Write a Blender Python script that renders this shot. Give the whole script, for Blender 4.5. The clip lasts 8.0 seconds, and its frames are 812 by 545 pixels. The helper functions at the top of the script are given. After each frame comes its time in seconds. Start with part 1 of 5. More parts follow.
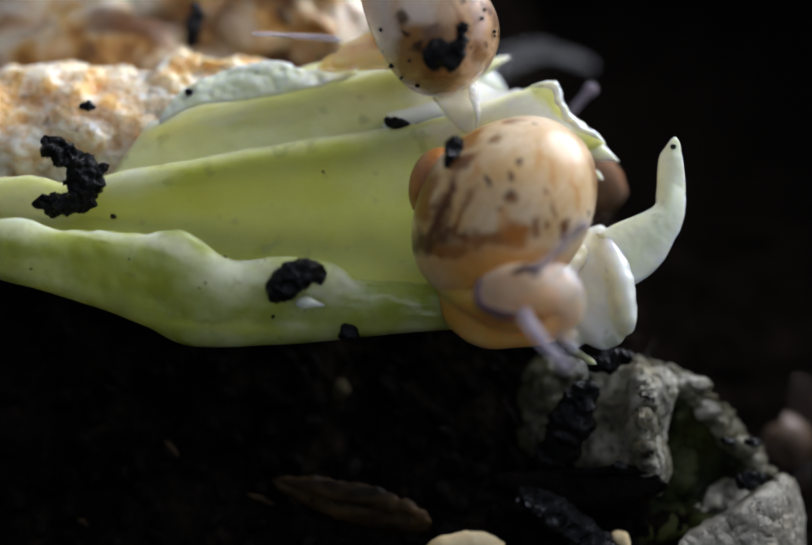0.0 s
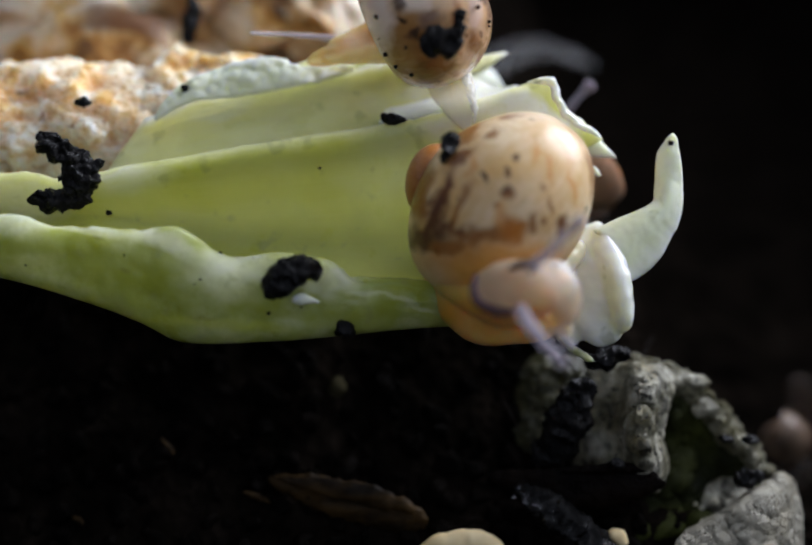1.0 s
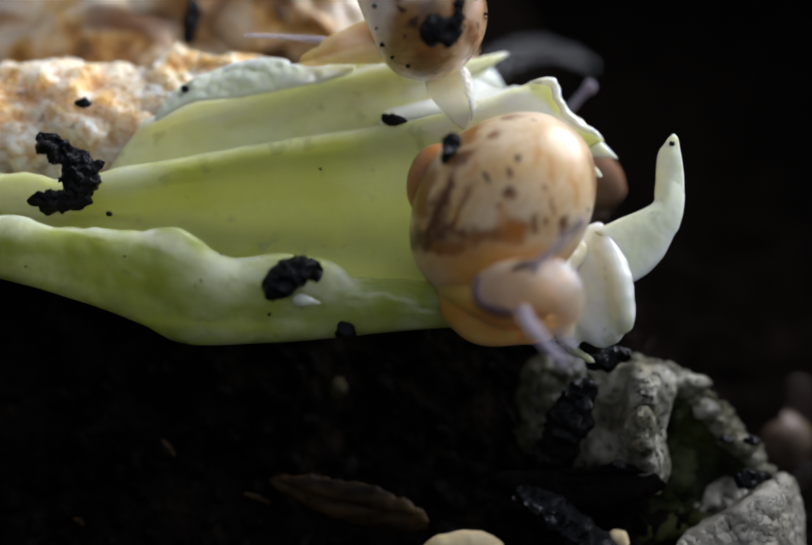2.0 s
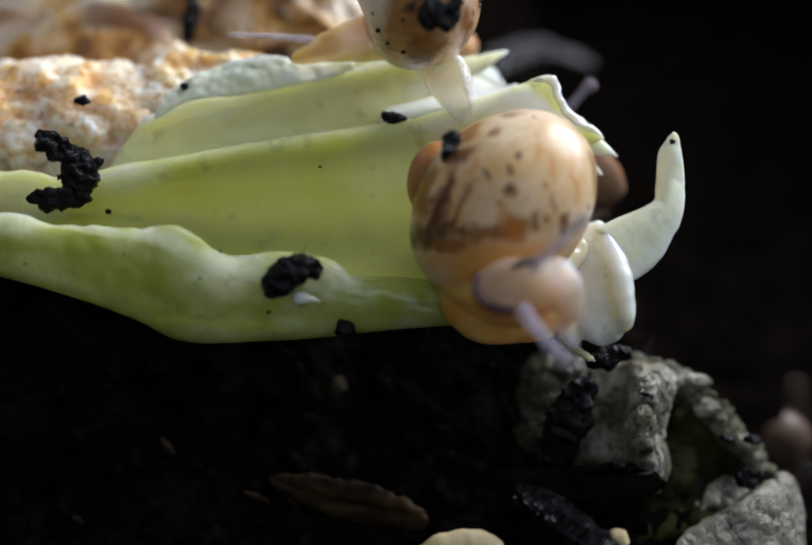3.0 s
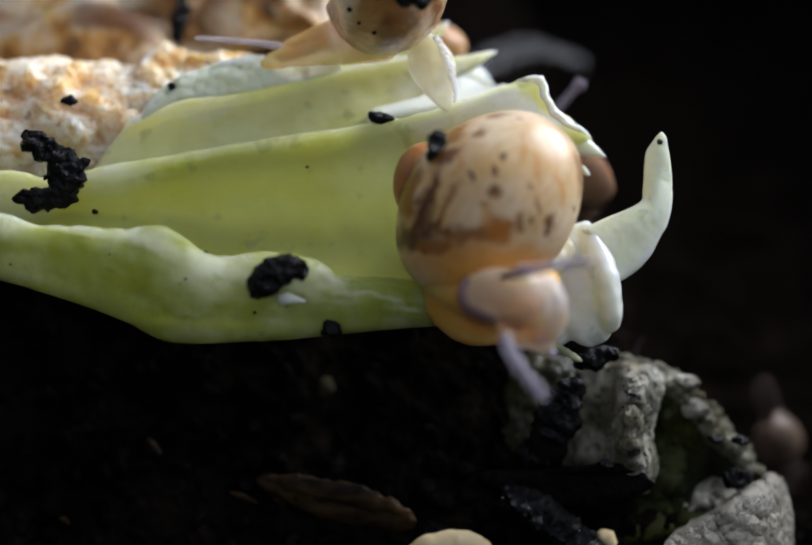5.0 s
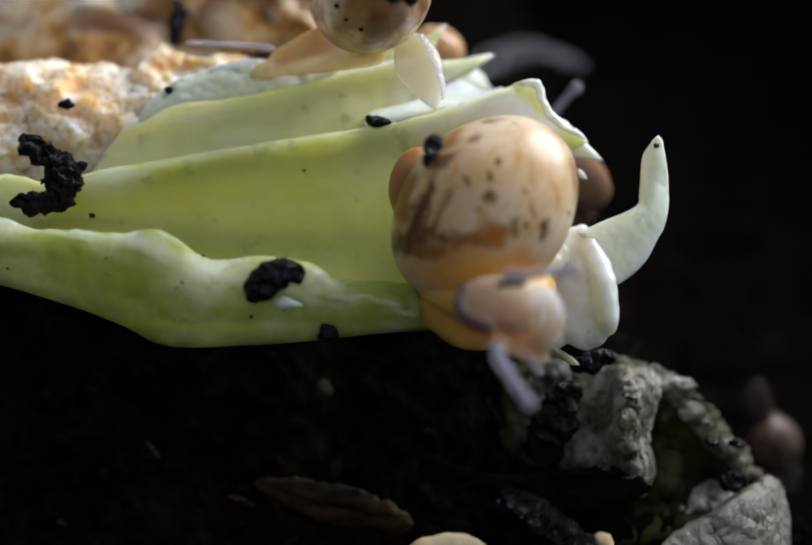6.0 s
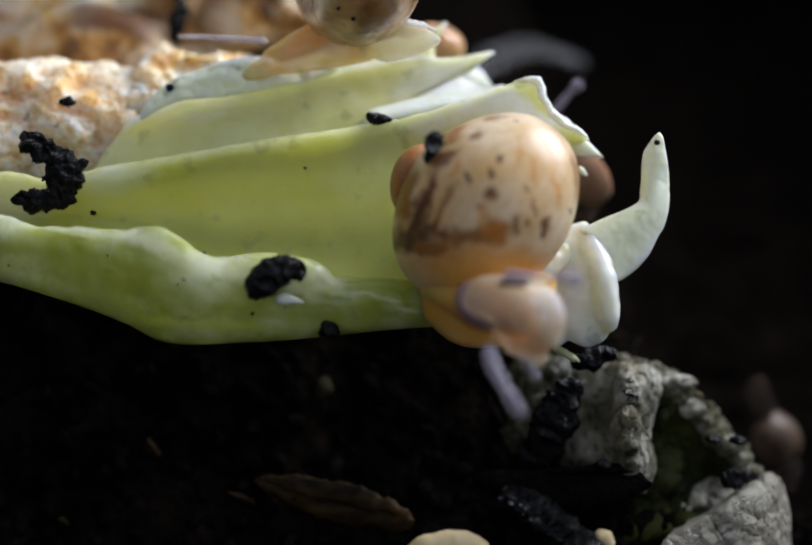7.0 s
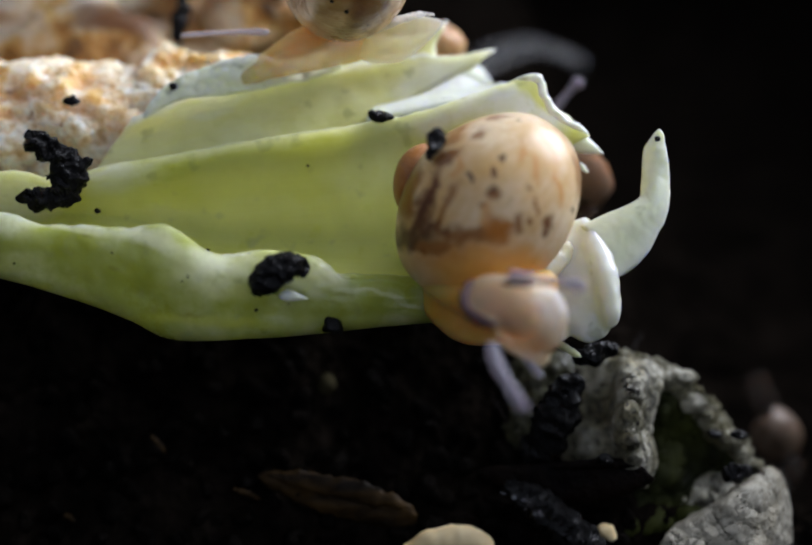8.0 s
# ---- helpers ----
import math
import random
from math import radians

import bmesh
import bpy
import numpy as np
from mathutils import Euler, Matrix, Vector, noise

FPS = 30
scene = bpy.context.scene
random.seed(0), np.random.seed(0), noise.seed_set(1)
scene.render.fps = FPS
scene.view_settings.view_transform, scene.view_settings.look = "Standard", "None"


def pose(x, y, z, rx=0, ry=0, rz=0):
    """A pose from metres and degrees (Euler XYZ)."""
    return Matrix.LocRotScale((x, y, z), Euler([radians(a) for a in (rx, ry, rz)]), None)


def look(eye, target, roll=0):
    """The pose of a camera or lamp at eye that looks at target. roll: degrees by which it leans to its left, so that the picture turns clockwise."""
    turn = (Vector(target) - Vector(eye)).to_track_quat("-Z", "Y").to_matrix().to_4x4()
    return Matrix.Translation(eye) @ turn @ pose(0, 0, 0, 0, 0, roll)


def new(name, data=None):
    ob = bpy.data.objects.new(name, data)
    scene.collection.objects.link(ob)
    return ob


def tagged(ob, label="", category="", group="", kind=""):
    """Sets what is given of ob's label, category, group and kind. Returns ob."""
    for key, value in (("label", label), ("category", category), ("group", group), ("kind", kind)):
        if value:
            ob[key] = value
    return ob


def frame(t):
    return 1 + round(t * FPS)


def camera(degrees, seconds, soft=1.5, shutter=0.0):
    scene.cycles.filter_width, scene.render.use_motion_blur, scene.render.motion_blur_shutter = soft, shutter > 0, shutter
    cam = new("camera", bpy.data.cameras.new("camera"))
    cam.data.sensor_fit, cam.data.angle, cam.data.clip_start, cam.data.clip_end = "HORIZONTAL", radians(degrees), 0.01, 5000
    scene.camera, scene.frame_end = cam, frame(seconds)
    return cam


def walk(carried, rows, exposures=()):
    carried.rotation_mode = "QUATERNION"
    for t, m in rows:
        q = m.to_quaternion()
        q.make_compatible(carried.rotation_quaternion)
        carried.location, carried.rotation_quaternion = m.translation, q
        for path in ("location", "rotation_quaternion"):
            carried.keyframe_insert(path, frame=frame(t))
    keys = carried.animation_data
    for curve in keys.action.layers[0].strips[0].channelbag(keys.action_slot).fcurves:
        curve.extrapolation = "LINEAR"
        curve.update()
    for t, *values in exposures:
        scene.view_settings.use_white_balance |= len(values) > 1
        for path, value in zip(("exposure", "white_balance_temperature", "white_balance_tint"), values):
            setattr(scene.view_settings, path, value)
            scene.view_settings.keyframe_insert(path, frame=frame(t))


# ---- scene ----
# Baby snails on a piece of lettuce heart on damp soil, inside added walls. Lengths below are millimetres.
MM = 0.001
TILT = 35.0
CT, ST = math.cos(radians(TILT)), math.sin(radians(TILT))


def at(x, s, h):
    """From the heap's slope (x across, s up the slope, h out of it) to the world, in mm."""
    return Vector((x, s * ST - h * CT, s * CT + h * ST))


OUT = at(0, 0, 1)          # the slope's outward direction

# ---- camera ----
cam = camera(48.2, 8.0, soft=1.95)
cam.data.dof.use_dof = True
cam.data.dof.focus_distance = 39.0 * MM
cam.data.dof.aperture_fstop = 17


def view(dx, ds, dh, roll):
    e = at(dx, ds, 39.1 + dh) * MM
    return pose(e.x, e.y, e.z, 90 - TILT, 0, 0) @ pose(0, 0, 0, 0, 0, roll)


# seconds; drift across, up the slope and towards it (mm); roll (degrees)
SWAY = [(0.0, 0.000, 0.000, 0.000, 0.00), (0.5, 0.054, -0.056, -0.078, 0.06), (1.0, 0.152, -0.147, -0.161, 0.03), (1.5, 0.113, -0.284, -0.146, 0.00),
        (1.7, 0.113, -0.154, -0.146, 0.00), (2.8, 0.149, -0.132, -0.307, 0.05), (3.0, 0.129, -0.187, -0.307, 0.05), (3.5, 0.353, -0.214, -0.376, 0.08),
        (4.0, 0.548, -0.308, -0.412, 0.10), (4.5, 0.665, -0.165, -0.379, 0.07), (4.7, 0.685, -0.165, -0.379, 0.07), (5.8, 0.715, -0.152, -0.325, 0.04),
        (6.0, 0.835, -0.012, -0.325, 0.04), (6.5, 0.919, 0.081, -0.352, 0.10), (7.0, 0.793, -0.140, -0.302, 0.01), (7.5, 0.708, -0.161, -0.247, -0.04),
        (8.0, 0.683, -0.296, -0.039, -0.21)]
walk(cam, [(t, view(*q)) for t, *q in SWAY], exposures=[(0.0, 0.2, 5600, 14), (8.0, 0.2, 5600, 14)])

# ---- light: a window high behind the heap, to the right ----
SUN_DIR = Vector((0.68, 0.52, 0.52)).normalized()
world = bpy.data.worlds.new("sky")
scene.world = world
world.use_nodes = True
wn = world.node_tree
sky = wn.nodes.new("ShaderNodeTexSky")
sky.sky_type = "NISHITA"
sky.sun_disc = False
sky.sun_elevation = math.asin(SUN_DIR.z)
sky.sun_rotation = math.atan2(SUN_DIR.x, SUN_DIR.y)
wn.nodes["Background"].inputs["Strength"].default_value = 0.15
haze = wn.nodes.new("ShaderNodeHueSaturation")
haze.inputs["Saturation"].default_value = 0.14
wn.links.new(sky.outputs["Color"], haze.inputs["Color"])
wn.links.new(haze.outputs["Color"], wn.nodes["Background"].inputs["Color"])
sun = new("sun", bpy.data.lights.new("sun", "SUN"))
sun.data.energy = 3.5
sun.data.angle = radians(38)
sun.data.color = (1.0, 0.97, 0.93)
sun.matrix_basis = look(SUN_DIR, (0, 0, 0))


# ---- materials ----
class Nodes:
    def __init__(self, name):
        self.m = bpy.data.materials.new(name)
        self.m.use_nodes = True
        self.t = self.m.node_tree
        self.p = self.t.nodes["Principled BSDF"]
        self.tc = self.t.nodes.new("ShaderNodeTexCoord")

    def put(self, socket, value):
        if hasattr(value, "is_output"):
            self.t.links.new(value, socket)
        else:
            socket.default_value = value

    def set(self, **kw):
        for key, value in kw.items():
            self.put(self.p.inputs[key.replace("_", " ")], value)
        return self

    def coord(self, kind="Object", scale=(1, 1, 1), rot=(0, 0, 0), move=(0, 0, 0)):
        n = self.t.nodes.new("ShaderNodeMapping")
        n.inputs["Location"].default_value = move
        n.inputs["Scale"].default_value = scale
        n.inputs["Rotation"].default_value = [radians(a) for a in rot]
        self.t.links.new(self.tc.outputs[kind], n.inputs["Vector"])
        return n.outputs[0]

    def noise(self, scale, detail=4, rough=0.55, vec=None, distort=0.0):
        n = self.t.nodes.new("ShaderNodeTexNoise")
        self.t.links.new(vec or self.tc.outputs["Object"], n.inputs["Vector"])
        n.inputs["Scale"].default_value = scale
        n.inputs["Detail"].default_value = detail
        n.inputs["Roughness"].default_value = rough
        n.inputs["Distortion"].default_value = distort
        return n.outputs["Fac"]

    def cells(self, scale, vec=None, out="Distance", randomness=1.0):
        n = self.t.nodes.new("ShaderNodeTexVoronoi")
        self.t.links.new(vec or self.tc.outputs["Object"], n.inputs["Vector"])
        n.inputs["Scale"].default_value = scale
        n.inputs["Randomness"].default_value = randomness
        return n.outputs[out]

    def ramp(self, fac, *stops):
        n = self.t.nodes.new("ShaderNodeValToRGB")
        e = n.color_ramp.elements
        while len(e) < len(stops):
            e.new(0.5)
        for k, (pos, col) in enumerate(stops):
            e[k].position = pos
            e[k].color = (*col, 1) if isinstance(col, tuple) else (col, col, col, 1)
        self.t.links.new(fac, n.inputs[0])
        return n.outputs[0]

    def mix(self, fac, a, b, how="MIX"):
        n = self.t.nodes.new("ShaderNodeMix")
        n.data_type, n.blend_type = "RGBA", how
        self.put(n.inputs[0], fac)
        for k, v in ((6, a), (7, b)):
            self.put(n.inputs[k], (*v, 1) if isinstance(v, tuple) else v)
        return n.outputs[2]

    def calc(self, op, a, b=0.0):
        n = self.t.nodes.new("ShaderNodeMath")
        n.operation = op
        self.put(n.inputs[0], a)
        self.put(n.inputs[1], b)
        return n.outputs[0]

    def uv(self, axis):
        n = self.t.nodes.new("ShaderNodeSeparateXYZ")
        self.t.links.new(self.tc.outputs["UV"], n.inputs[0])
        return n.outputs[axis]

    def marks(self, base, rows, wavy=0.0, fray=420):
        """Colour marks in the slope's plane: (x, s, half width, half height, turn, strength, colour), mm from the
        thing's origin.
        """
        flat = self.coord("Object", rot=(TILT - 90, 0, 0))
        if wavy:
            n = self.t.nodes.new("ShaderNodeTexNoise")
            n.inputs["Scale"].default_value = fray
            n.inputs["Detail"].default_value = 5
            self.t.links.new(self.tc.outputs["Object"], n.inputs["Vector"])
            off = self.vec("SUBTRACT", n.outputs["Color"], (0.5, 0.5, 0.5))
            flat = self.vec("ADD", flat, self.vec("MULTIPLY", off, (wavy * MM,) * 3))
        for x, q, w, h, turn, strength, col in rows:
            n = self.t.nodes.new("ShaderNodeMapping")
            n.vector_type = "TEXTURE"
            n.inputs["Location"].default_value = (x * MM, q * MM, 0)
            n.inputs["Rotation"].default_value = (0, 0, radians(turn))
            n.inputs["Scale"].default_value = (w * MM, h * MM, 1e3)
            self.t.links.new(flat, n.inputs["Vector"])
            d = self.t.nodes.new("ShaderNodeVectorMath")
            d.operation = "LENGTH"
            self.t.links.new(n.outputs[0], d.inputs[0])
            base = self.mix(self.ramp(d.outputs["Value"], (0.45, strength ** 0.4), (1.05, 0.0)), base, col)
        return base

    def vec(self, op, a, b):
        n = self.t.nodes.new("ShaderNodeVectorMath")
        n.operation = op
        self.put(n.inputs[0], a)
        self.put(n.inputs[1], b)
        return n.outputs[0]

    def bump(self, height, strength=0.4, dist=0.1):
        n = self.t.nodes.new("ShaderNodeBump")
        n.inputs["Strength"].default_value = strength
        n.inputs["Distance"].default_value = dist * MM
        self.t.links.new(height, n.inputs["Height"])
        self.t.links.new(n.outputs[0], self.p.inputs["Normal"])
        return self

    def glow_through(self, weight, radius, scale):
        return self.set(Subsurface_Weight=weight, Subsurface_Radius=radius, Subsurface_Scale=scale * MM)


def leaf_material(name, low, high, rim, rim_at=0.75, lines=0.55, mottle=0.0, rows=(), coat=0.15, deep=3.2):
    n = Nodes(name)
    v = n.uv(1)
    streak = n.noise(6, 5, 0.6, n.coord("UV", (1.2, 9, 1)))
    patch = n.noise(260, 3, 0.5)
    body = n.mix(n.ramp(patch, (0.35, 0.0), (0.7, 1.0)), low, high)
    body = n.mix(n.ramp(streak, (0.42, 0.0), (0.75, lines)), body, rim)
    if mottle:
        body = n.mix(n.ramp(n.noise(420, 5, 0.6), (0.46, 0.0), (0.66, mottle)), body, rim)
        body = n.mix(n.ramp(n.noise(310, 4, 0.6, n.coord("Object", (1, 1, 1), (40, 20, 0))), (0.5, 0.0), (0.68, 0.5)), body, low)
    if rows:
        body = n.marks(body, rows, 2.2, 260)
    edge = n.calc("ADD", v, n.calc("MULTIPLY", n.calc("SUBTRACT", n.noise(330, 4), 0.5), 0.35))
    body = n.mix(n.ramp(edge, (rim_at, 0.0), (min(rim_at + 0.22, 1.0), 1.0)), body, rim)
    body = n.mix(n.ramp(n.noise(1700, 4, 0.6), (0.52, 0.0), (0.66, 0.22)), body, low)
    specks = n.ramp(n.noise(900, 2, 0.5), (0.62, 0.0), (0.70, 0.45))
    body = n.mix(specks, body, (0.30, 0.32, 0.12))
    n.set(Base_Color=body, Roughness=n.ramp(n.noise(500, 4), (0.3, 0.24), (0.7, 0.45)), IOR=1.4, Coat_Weight=coat, Coat_Roughness=0.12)
    n.glow_through(0.9, (1.0, 0.97, 0.65), deep)
    return n.bump(n.calc("ADD", n.noise(600, 3, 0.5), n.calc("MULTIPLY", streak, lines)), 0.55, 0.15).m


LIME, MILKY, OLIVE = (0.30, 0.335, 0.028), (0.78, 0.79, 0.58), (0.20, 0.20, 0.05)
FRONT_PATCHES = [
    (-11.74, 5.84, 1.96, 0.35, -8, 0.12, MILKY), (-8.70, 5.49, 1.96, 0.30, -2, 0.12, MILKY), (-6.22, 5.39, 1.29, 0.47, 0, 0.10, MILKY), (-4.88, 4.78, 0.86, 0.43, -40, 0.10, MILKY), (-1.60, 3.93, 2.33, 0.89, -4, 0.14, MILKY), (0.50, 3.61, 1.07, 0.73, -40, 0.2, (0.82, 0.83, 0.64)),
    # the thin dark green strips paint the snail's shade on the leaf
    (2.18, 3.01, 1.30, 0.17, -12, 0.05, MILKY), (4.13, 2.72, 1.75, 0.15, -8, 0.04, MILKY), (3.69, 2.34, 1.98, 0.15, -6, 0.1, (0.30, 0.36, 0.08)), (3.04, 3.36, 1.53, 0.13, -3, 0.1, (0.34, 0.42, 0.14)), (5.46, 3.04, 1.32, 0.13, -6, 0.1, (0.30, 0.36, 0.08)),
    (-8.85, 4.57, 4.11, 0.74, -12, 0.25, LIME), (-11.75, 5.01, 2.18, 0.44, -12, 0.2, LIME), (-6.47, 3.6, 1.95, 0.56, -20, 0.15, LIME), (-3.38, 3.71, 2.15, 1.03, -28, 0.2, MILKY),
    (-5.69, 5.26, 1.42, 0.43, -20, 0.25, MILKY), (-10.22, 5.97, 4.13, 0.26, -8, 0.25, (0.62, 0.67, 0.48)), (-0.87, 2.4, 2.39, 0.3, 0, 0.1, LIME), (-3.74, 1.74, 3.72, 0.31, 0, 0.15, (0.48, 0.50, 0.08)),
    (1.93, 2.27, 2.42, 0.48, 5, 0.2, LIME), (1.33, 3.82, 0.99, 0.56, -35, 0.3, MILKY), (-4.46, 1.92, 0.78, 0.15, 4, 0.1, OLIVE), (-7.29, 4.03, 0.3, 0.13, -20, 0.1, OLIVE), (-8.31, 5.22, 0.48, 0.13, -10, 0.1, OLIVE)]
LEAF_FRONT = leaf_material("lettuce_front", (0.27, 0.31, 0.035), (0.45, 0.48, 0.13), (0.62, 0.65, 0.42), 0.82, 0.15, 0.6, FRONT_PATCHES)
# broad pale marks at the right also paint in brightness the light lacks
MID_PATCHES = [(-8.7, 7.87, 2.6, 0.9, 8, 0.12, MILKY), (-12.9, 7.2, 3.0, 1.3, 0, 0.2, MILKY), (5.79, 9.34, 5.66, 2.12, 12, 0.15, (0.74, 0.78, 0.44)), (10.6, 11.1, 2.2, 1.7, -30, 0.9, (0.84, 0.87, 0.74)), (8.81, 11.6, 2.8, 1.0, 14, 0.7, (0.80, 0.83, 0.64)), (6.24, 10.81, 2.4, 0.6, 18, 0.5, MILKY), (-8.81, 8.08, 2.54, 0.51, 8, 0.15, MILKY), (3.43, 6.31, 3.11, 1.44, 10, 0.1, (0.52, 0.55, 0.13))]
REAR_PATCHES = [(6.14, 13.1, 2.98, 0.84, 20, 0.25, MILKY), (-4.23, 11.81, 2.87, 0.57, 18, 0.1, (0.70, 0.76, 0.56))]
LEAF_MID = leaf_material("lettuce_mid", (0.53, 0.55, 0.085), (0.60, 0.62, 0.16), (0.65, 0.67, 0.24), 0.95, 0.22, 0.0, MID_PATCHES)
LEAF_REAR = leaf_material("lettuce_rear", (0.72, 0.72, 0.21), (0.78, 0.78, 0.31), (0.80, 0.82, 0.58), 0.86, 0.2, 0.0, REAR_PATCHES)
LEAF_PALE = leaf_material("lettuce_rib", (0.76, 0.80, 0.58), (0.82, 0.84, 0.68), (0.87, 0.88, 0.80), 0.7, 0.1, 0.4, deep=0.45)
LEAF_HORN = leaf_material("lettuce_horn", (0.76, 0.80, 0.54), (0.82, 0.85, 0.65), (0.88, 0.90, 0.76), 0.7, 0.15, 0.4, (), 0.5, deep=0.45)
LEAF_RIB = leaf_material("lettuce_cut_rib", (0.84, 0.86, 0.74), (0.88, 0.90, 0.82), (0.92, 0.93, 0.88), 0.6, 0.1, 0.5, (), 0.9, deep=0.8)
LEAF_WHITE = leaf_material("lettuce_cut_white", (0.82, 0.86, 0.68), (0.86, 0.89, 0.76), (0.90, 0.92, 0.84), 0.6, 0.1, 0.5, (), 0.6, deep=0.45)


def crumb_material():
    n = Nodes("soaked_crumb")
    a = n.noise(300, 4, 0.6)
    b = n.noise(1500, 4, 0.65)
    c = n.ramp(b, (0.32, (0.62, 0.40, 0.17)), (0.46, (0.77, 0.60, 0.37)), (0.58, (0.85, 0.77, 0.62)))
    c = n.mix(n.ramp(a, (0.50, 0.0), (0.58, 0.8)), c, (0.72, 0.40, 0.09))
    c = n.mix(n.ramp(n.noise(170, 3), (0.52, 0.0), (0.66, 0.6)), c, (0.66, 0.34, 0.08))
    c = n.mix(n.ramp(n.noise(1100, 2), (0.66, 0.0), (0.72, 0.6)), c, (0.28, 0.12, 0.03))
    n.set(Base_Color=c, Roughness=0.4, IOR=1.36).glow_through(0.9, (1, 0.85, 0.6), 2.0)
    return n.bump(n.calc("ADD", b, n.cells(2600)), 0.7, 0.2).m


CRUST_PATCHES = [(3.6, 6.2, 3.6, 1.0, 0, 0.7, (0.13, 0.05, 0.008)), (4.31, 5.88, 2.08, 0.83, 0, 0.8, (0.17, 0.065, 0.01)), (6.84, 6.77, 2.38, 1.49, 0, 0.5, (0.20, 0.08, 0.014)), (10.85, 7.81, 3.27, 1.19, 0, 0.5, (0.22, 0.085, 0.015)), (-2.83, 6.17, 1.78, 0.42, 0, 0.4, (0.36, 0.17, 0.03))]


def crust_material():
    n = Nodes("soaked_crust")
    c = n.ramp(n.noise(210, 4, 0.6), (0.36, (0.10, 0.045, 0.01)), (0.43, (0.44, 0.21, 0.035)), (0.48, (0.70, 0.45, 0.15)), (0.55, (0.80, 0.70, 0.55)))
    c = n.mix(n.ramp(n.noise(430, 4, 0.6), (0.50, 0.0), (0.60, 0.65)), c, (0.84, 0.70, 0.46))
    c = n.mix(n.ramp(n.noise(380, 3, 0.6, n.coord("Object", (1, 1, 1), (30, 60, 0))), (0.54, 0.0), (0.64, 0.6)), c, (0.30, 0.13, 0.02))
    c = n.marks(c, CRUST_PATCHES, 2.5, 260)
    n.set(Base_Color=c, Roughness=0.5).glow_through(0.4, (1, 0.6, 0.3), 1.2)
    return n.bump(n.noise(500, 5), 0.8, 0.35).m


def soil_material(name, dark, light, gloss, spec):
    n = Nodes(name)
    a = n.noise(420, 8, 0.7)
    c = n.ramp(a, (0.4, dark), (0.62, light), (0.8, tuple(min(1, 2.2 * q) for q in light)))
    n.set(Base_Color=c, Roughness=n.ramp(n.noise(1300, 3), (0.42, gloss), (0.6, 0.85)), IOR=1.35, Specular_IOR_Level=spec)
    return n.bump(n.calc("ADD", n.noise(800, 6, 0.7), n.cells(1500)), 1.0, 0.3).m


def shell_material(name, cream, tan, brown, blotch, coat=0.5, rows=(), gloss=0.24, spec=0.1):
    n = Nodes(name)
    base = n.mix(n.ramp(n.noise(330, 5, 0.6), (0.40, 0.0), (0.62, 1.0)), cream, tan)
    base = n.mix(n.ramp(n.noise(950, 4, 0.65), (0.48, 0.0), (0.68, 0.55)), base, tan)
    lines = n.noise(5, 4, 0.6, n.coord("UV", (26, 1.2, 1)))
    base = n.mix(n.ramp(lines, (0.42, 0.0), (0.66, 0.65)), base, tan)
    old = n.calc("ADD", n.calc("DIVIDE", n.uv(0), 3.6), n.calc("MULTIPLY", n.noise(300, 3), 0.06))
    base = n.mix(n.ramp(old, (0.70, 0.9), (0.80, 0.0)), base, (0.34, 0.115, 0.010))
    rust = tuple(0.35 * p + 0.55 * q for p, q in zip(tan, brown))
    flames = n.noise(2.4, 4, 0.6, n.coord("UV", (5.0, 3.4, 1)), 0.9)
    base = n.mix(n.ramp(flames, (blotch - 0.01, 0.0), (blotch + 0.10, 0.9)), base, rust)
    turn = n.calc("ADD", n.calc("DIVIDE", n.uv(0), 3.6), n.calc("MULTIPLY", n.calc("SUBTRACT", n.noise(3, 3, 0.6, n.coord("UV", (3, 7, 1))), 0.5), 0.02))
    band = n.ramp(turn, (0.970, 0.0), (0.977, 1.0), (0.981, 1.0), (0.987, 0.0))
    patchy = n.ramp(n.noise(3.0, 3, 0.6, n.coord("UV", (9, 5, 1))), (0.40, 0.0), (0.56, 0.9))
    base = n.mix(n.calc("MULTIPLY", band, patchy), base, rust)
    side = n.calc("ADD", n.uv(1), n.calc("MULTIPLY", n.calc("SUBTRACT", n.noise(3, 3, 0.6, n.coord("UV", (8, 3, 1))), 0.5), 0.12))
    streak = n.ramp(side, (0.62, 0.0), (0.66, 1.0), (0.69, 1.0), (0.73, 0.0))
    base = n.mix(n.calc("MULTIPLY", streak, patchy), base, brown)
    wavy = n.coord("UV", (17, 13, 1))
    dots = n.cells(1.0, wavy)
    gate = n.noise(3.0, 2, 0.5, n.coord("UV", (5, 4, 1), move=(0.3, 0.1, 0)))
    size = n.calc("ADD", dots, n.calc("MULTIPLY", n.calc("SUBTRACT", n.noise(3, 4, 0.6, n.coord("UV", (16, 16, 1))), 0.5), 0.9))
    size = n.calc("ADD", size, n.calc("MULTIPLY", n.calc("SUBTRACT", blotch - 0.03, gate), 1.1))
    base = n.mix(n.ramp(size, (0.15, 0.9), (0.25, 0.0)), base, brown)
    if rows:
        base = n.marks(base, rows, 1.2, 1000)
    lip = n.ramp(turn, (0.986, 0.0), (0.994, 0.8))
    base = n.mix(lip, base, tuple(0.5 * (p + q) for p, q in zip(cream, tan)))
    n.set(Base_Color=base, Roughness=n.ramp(n.noise(600, 3), (0.3, gloss), (0.7, gloss + 0.18)), Coat_Weight=coat, Coat_Roughness=0.24, IOR=1.45, Specular_IOR_Level=spec)
    n.glow_through(0.22, (1, 0.62, 0.3), 0.3)
    return n.bump(n.calc("ADD", lines, n.noise(700, 5, 0.6)), 0.6, 0.10).m


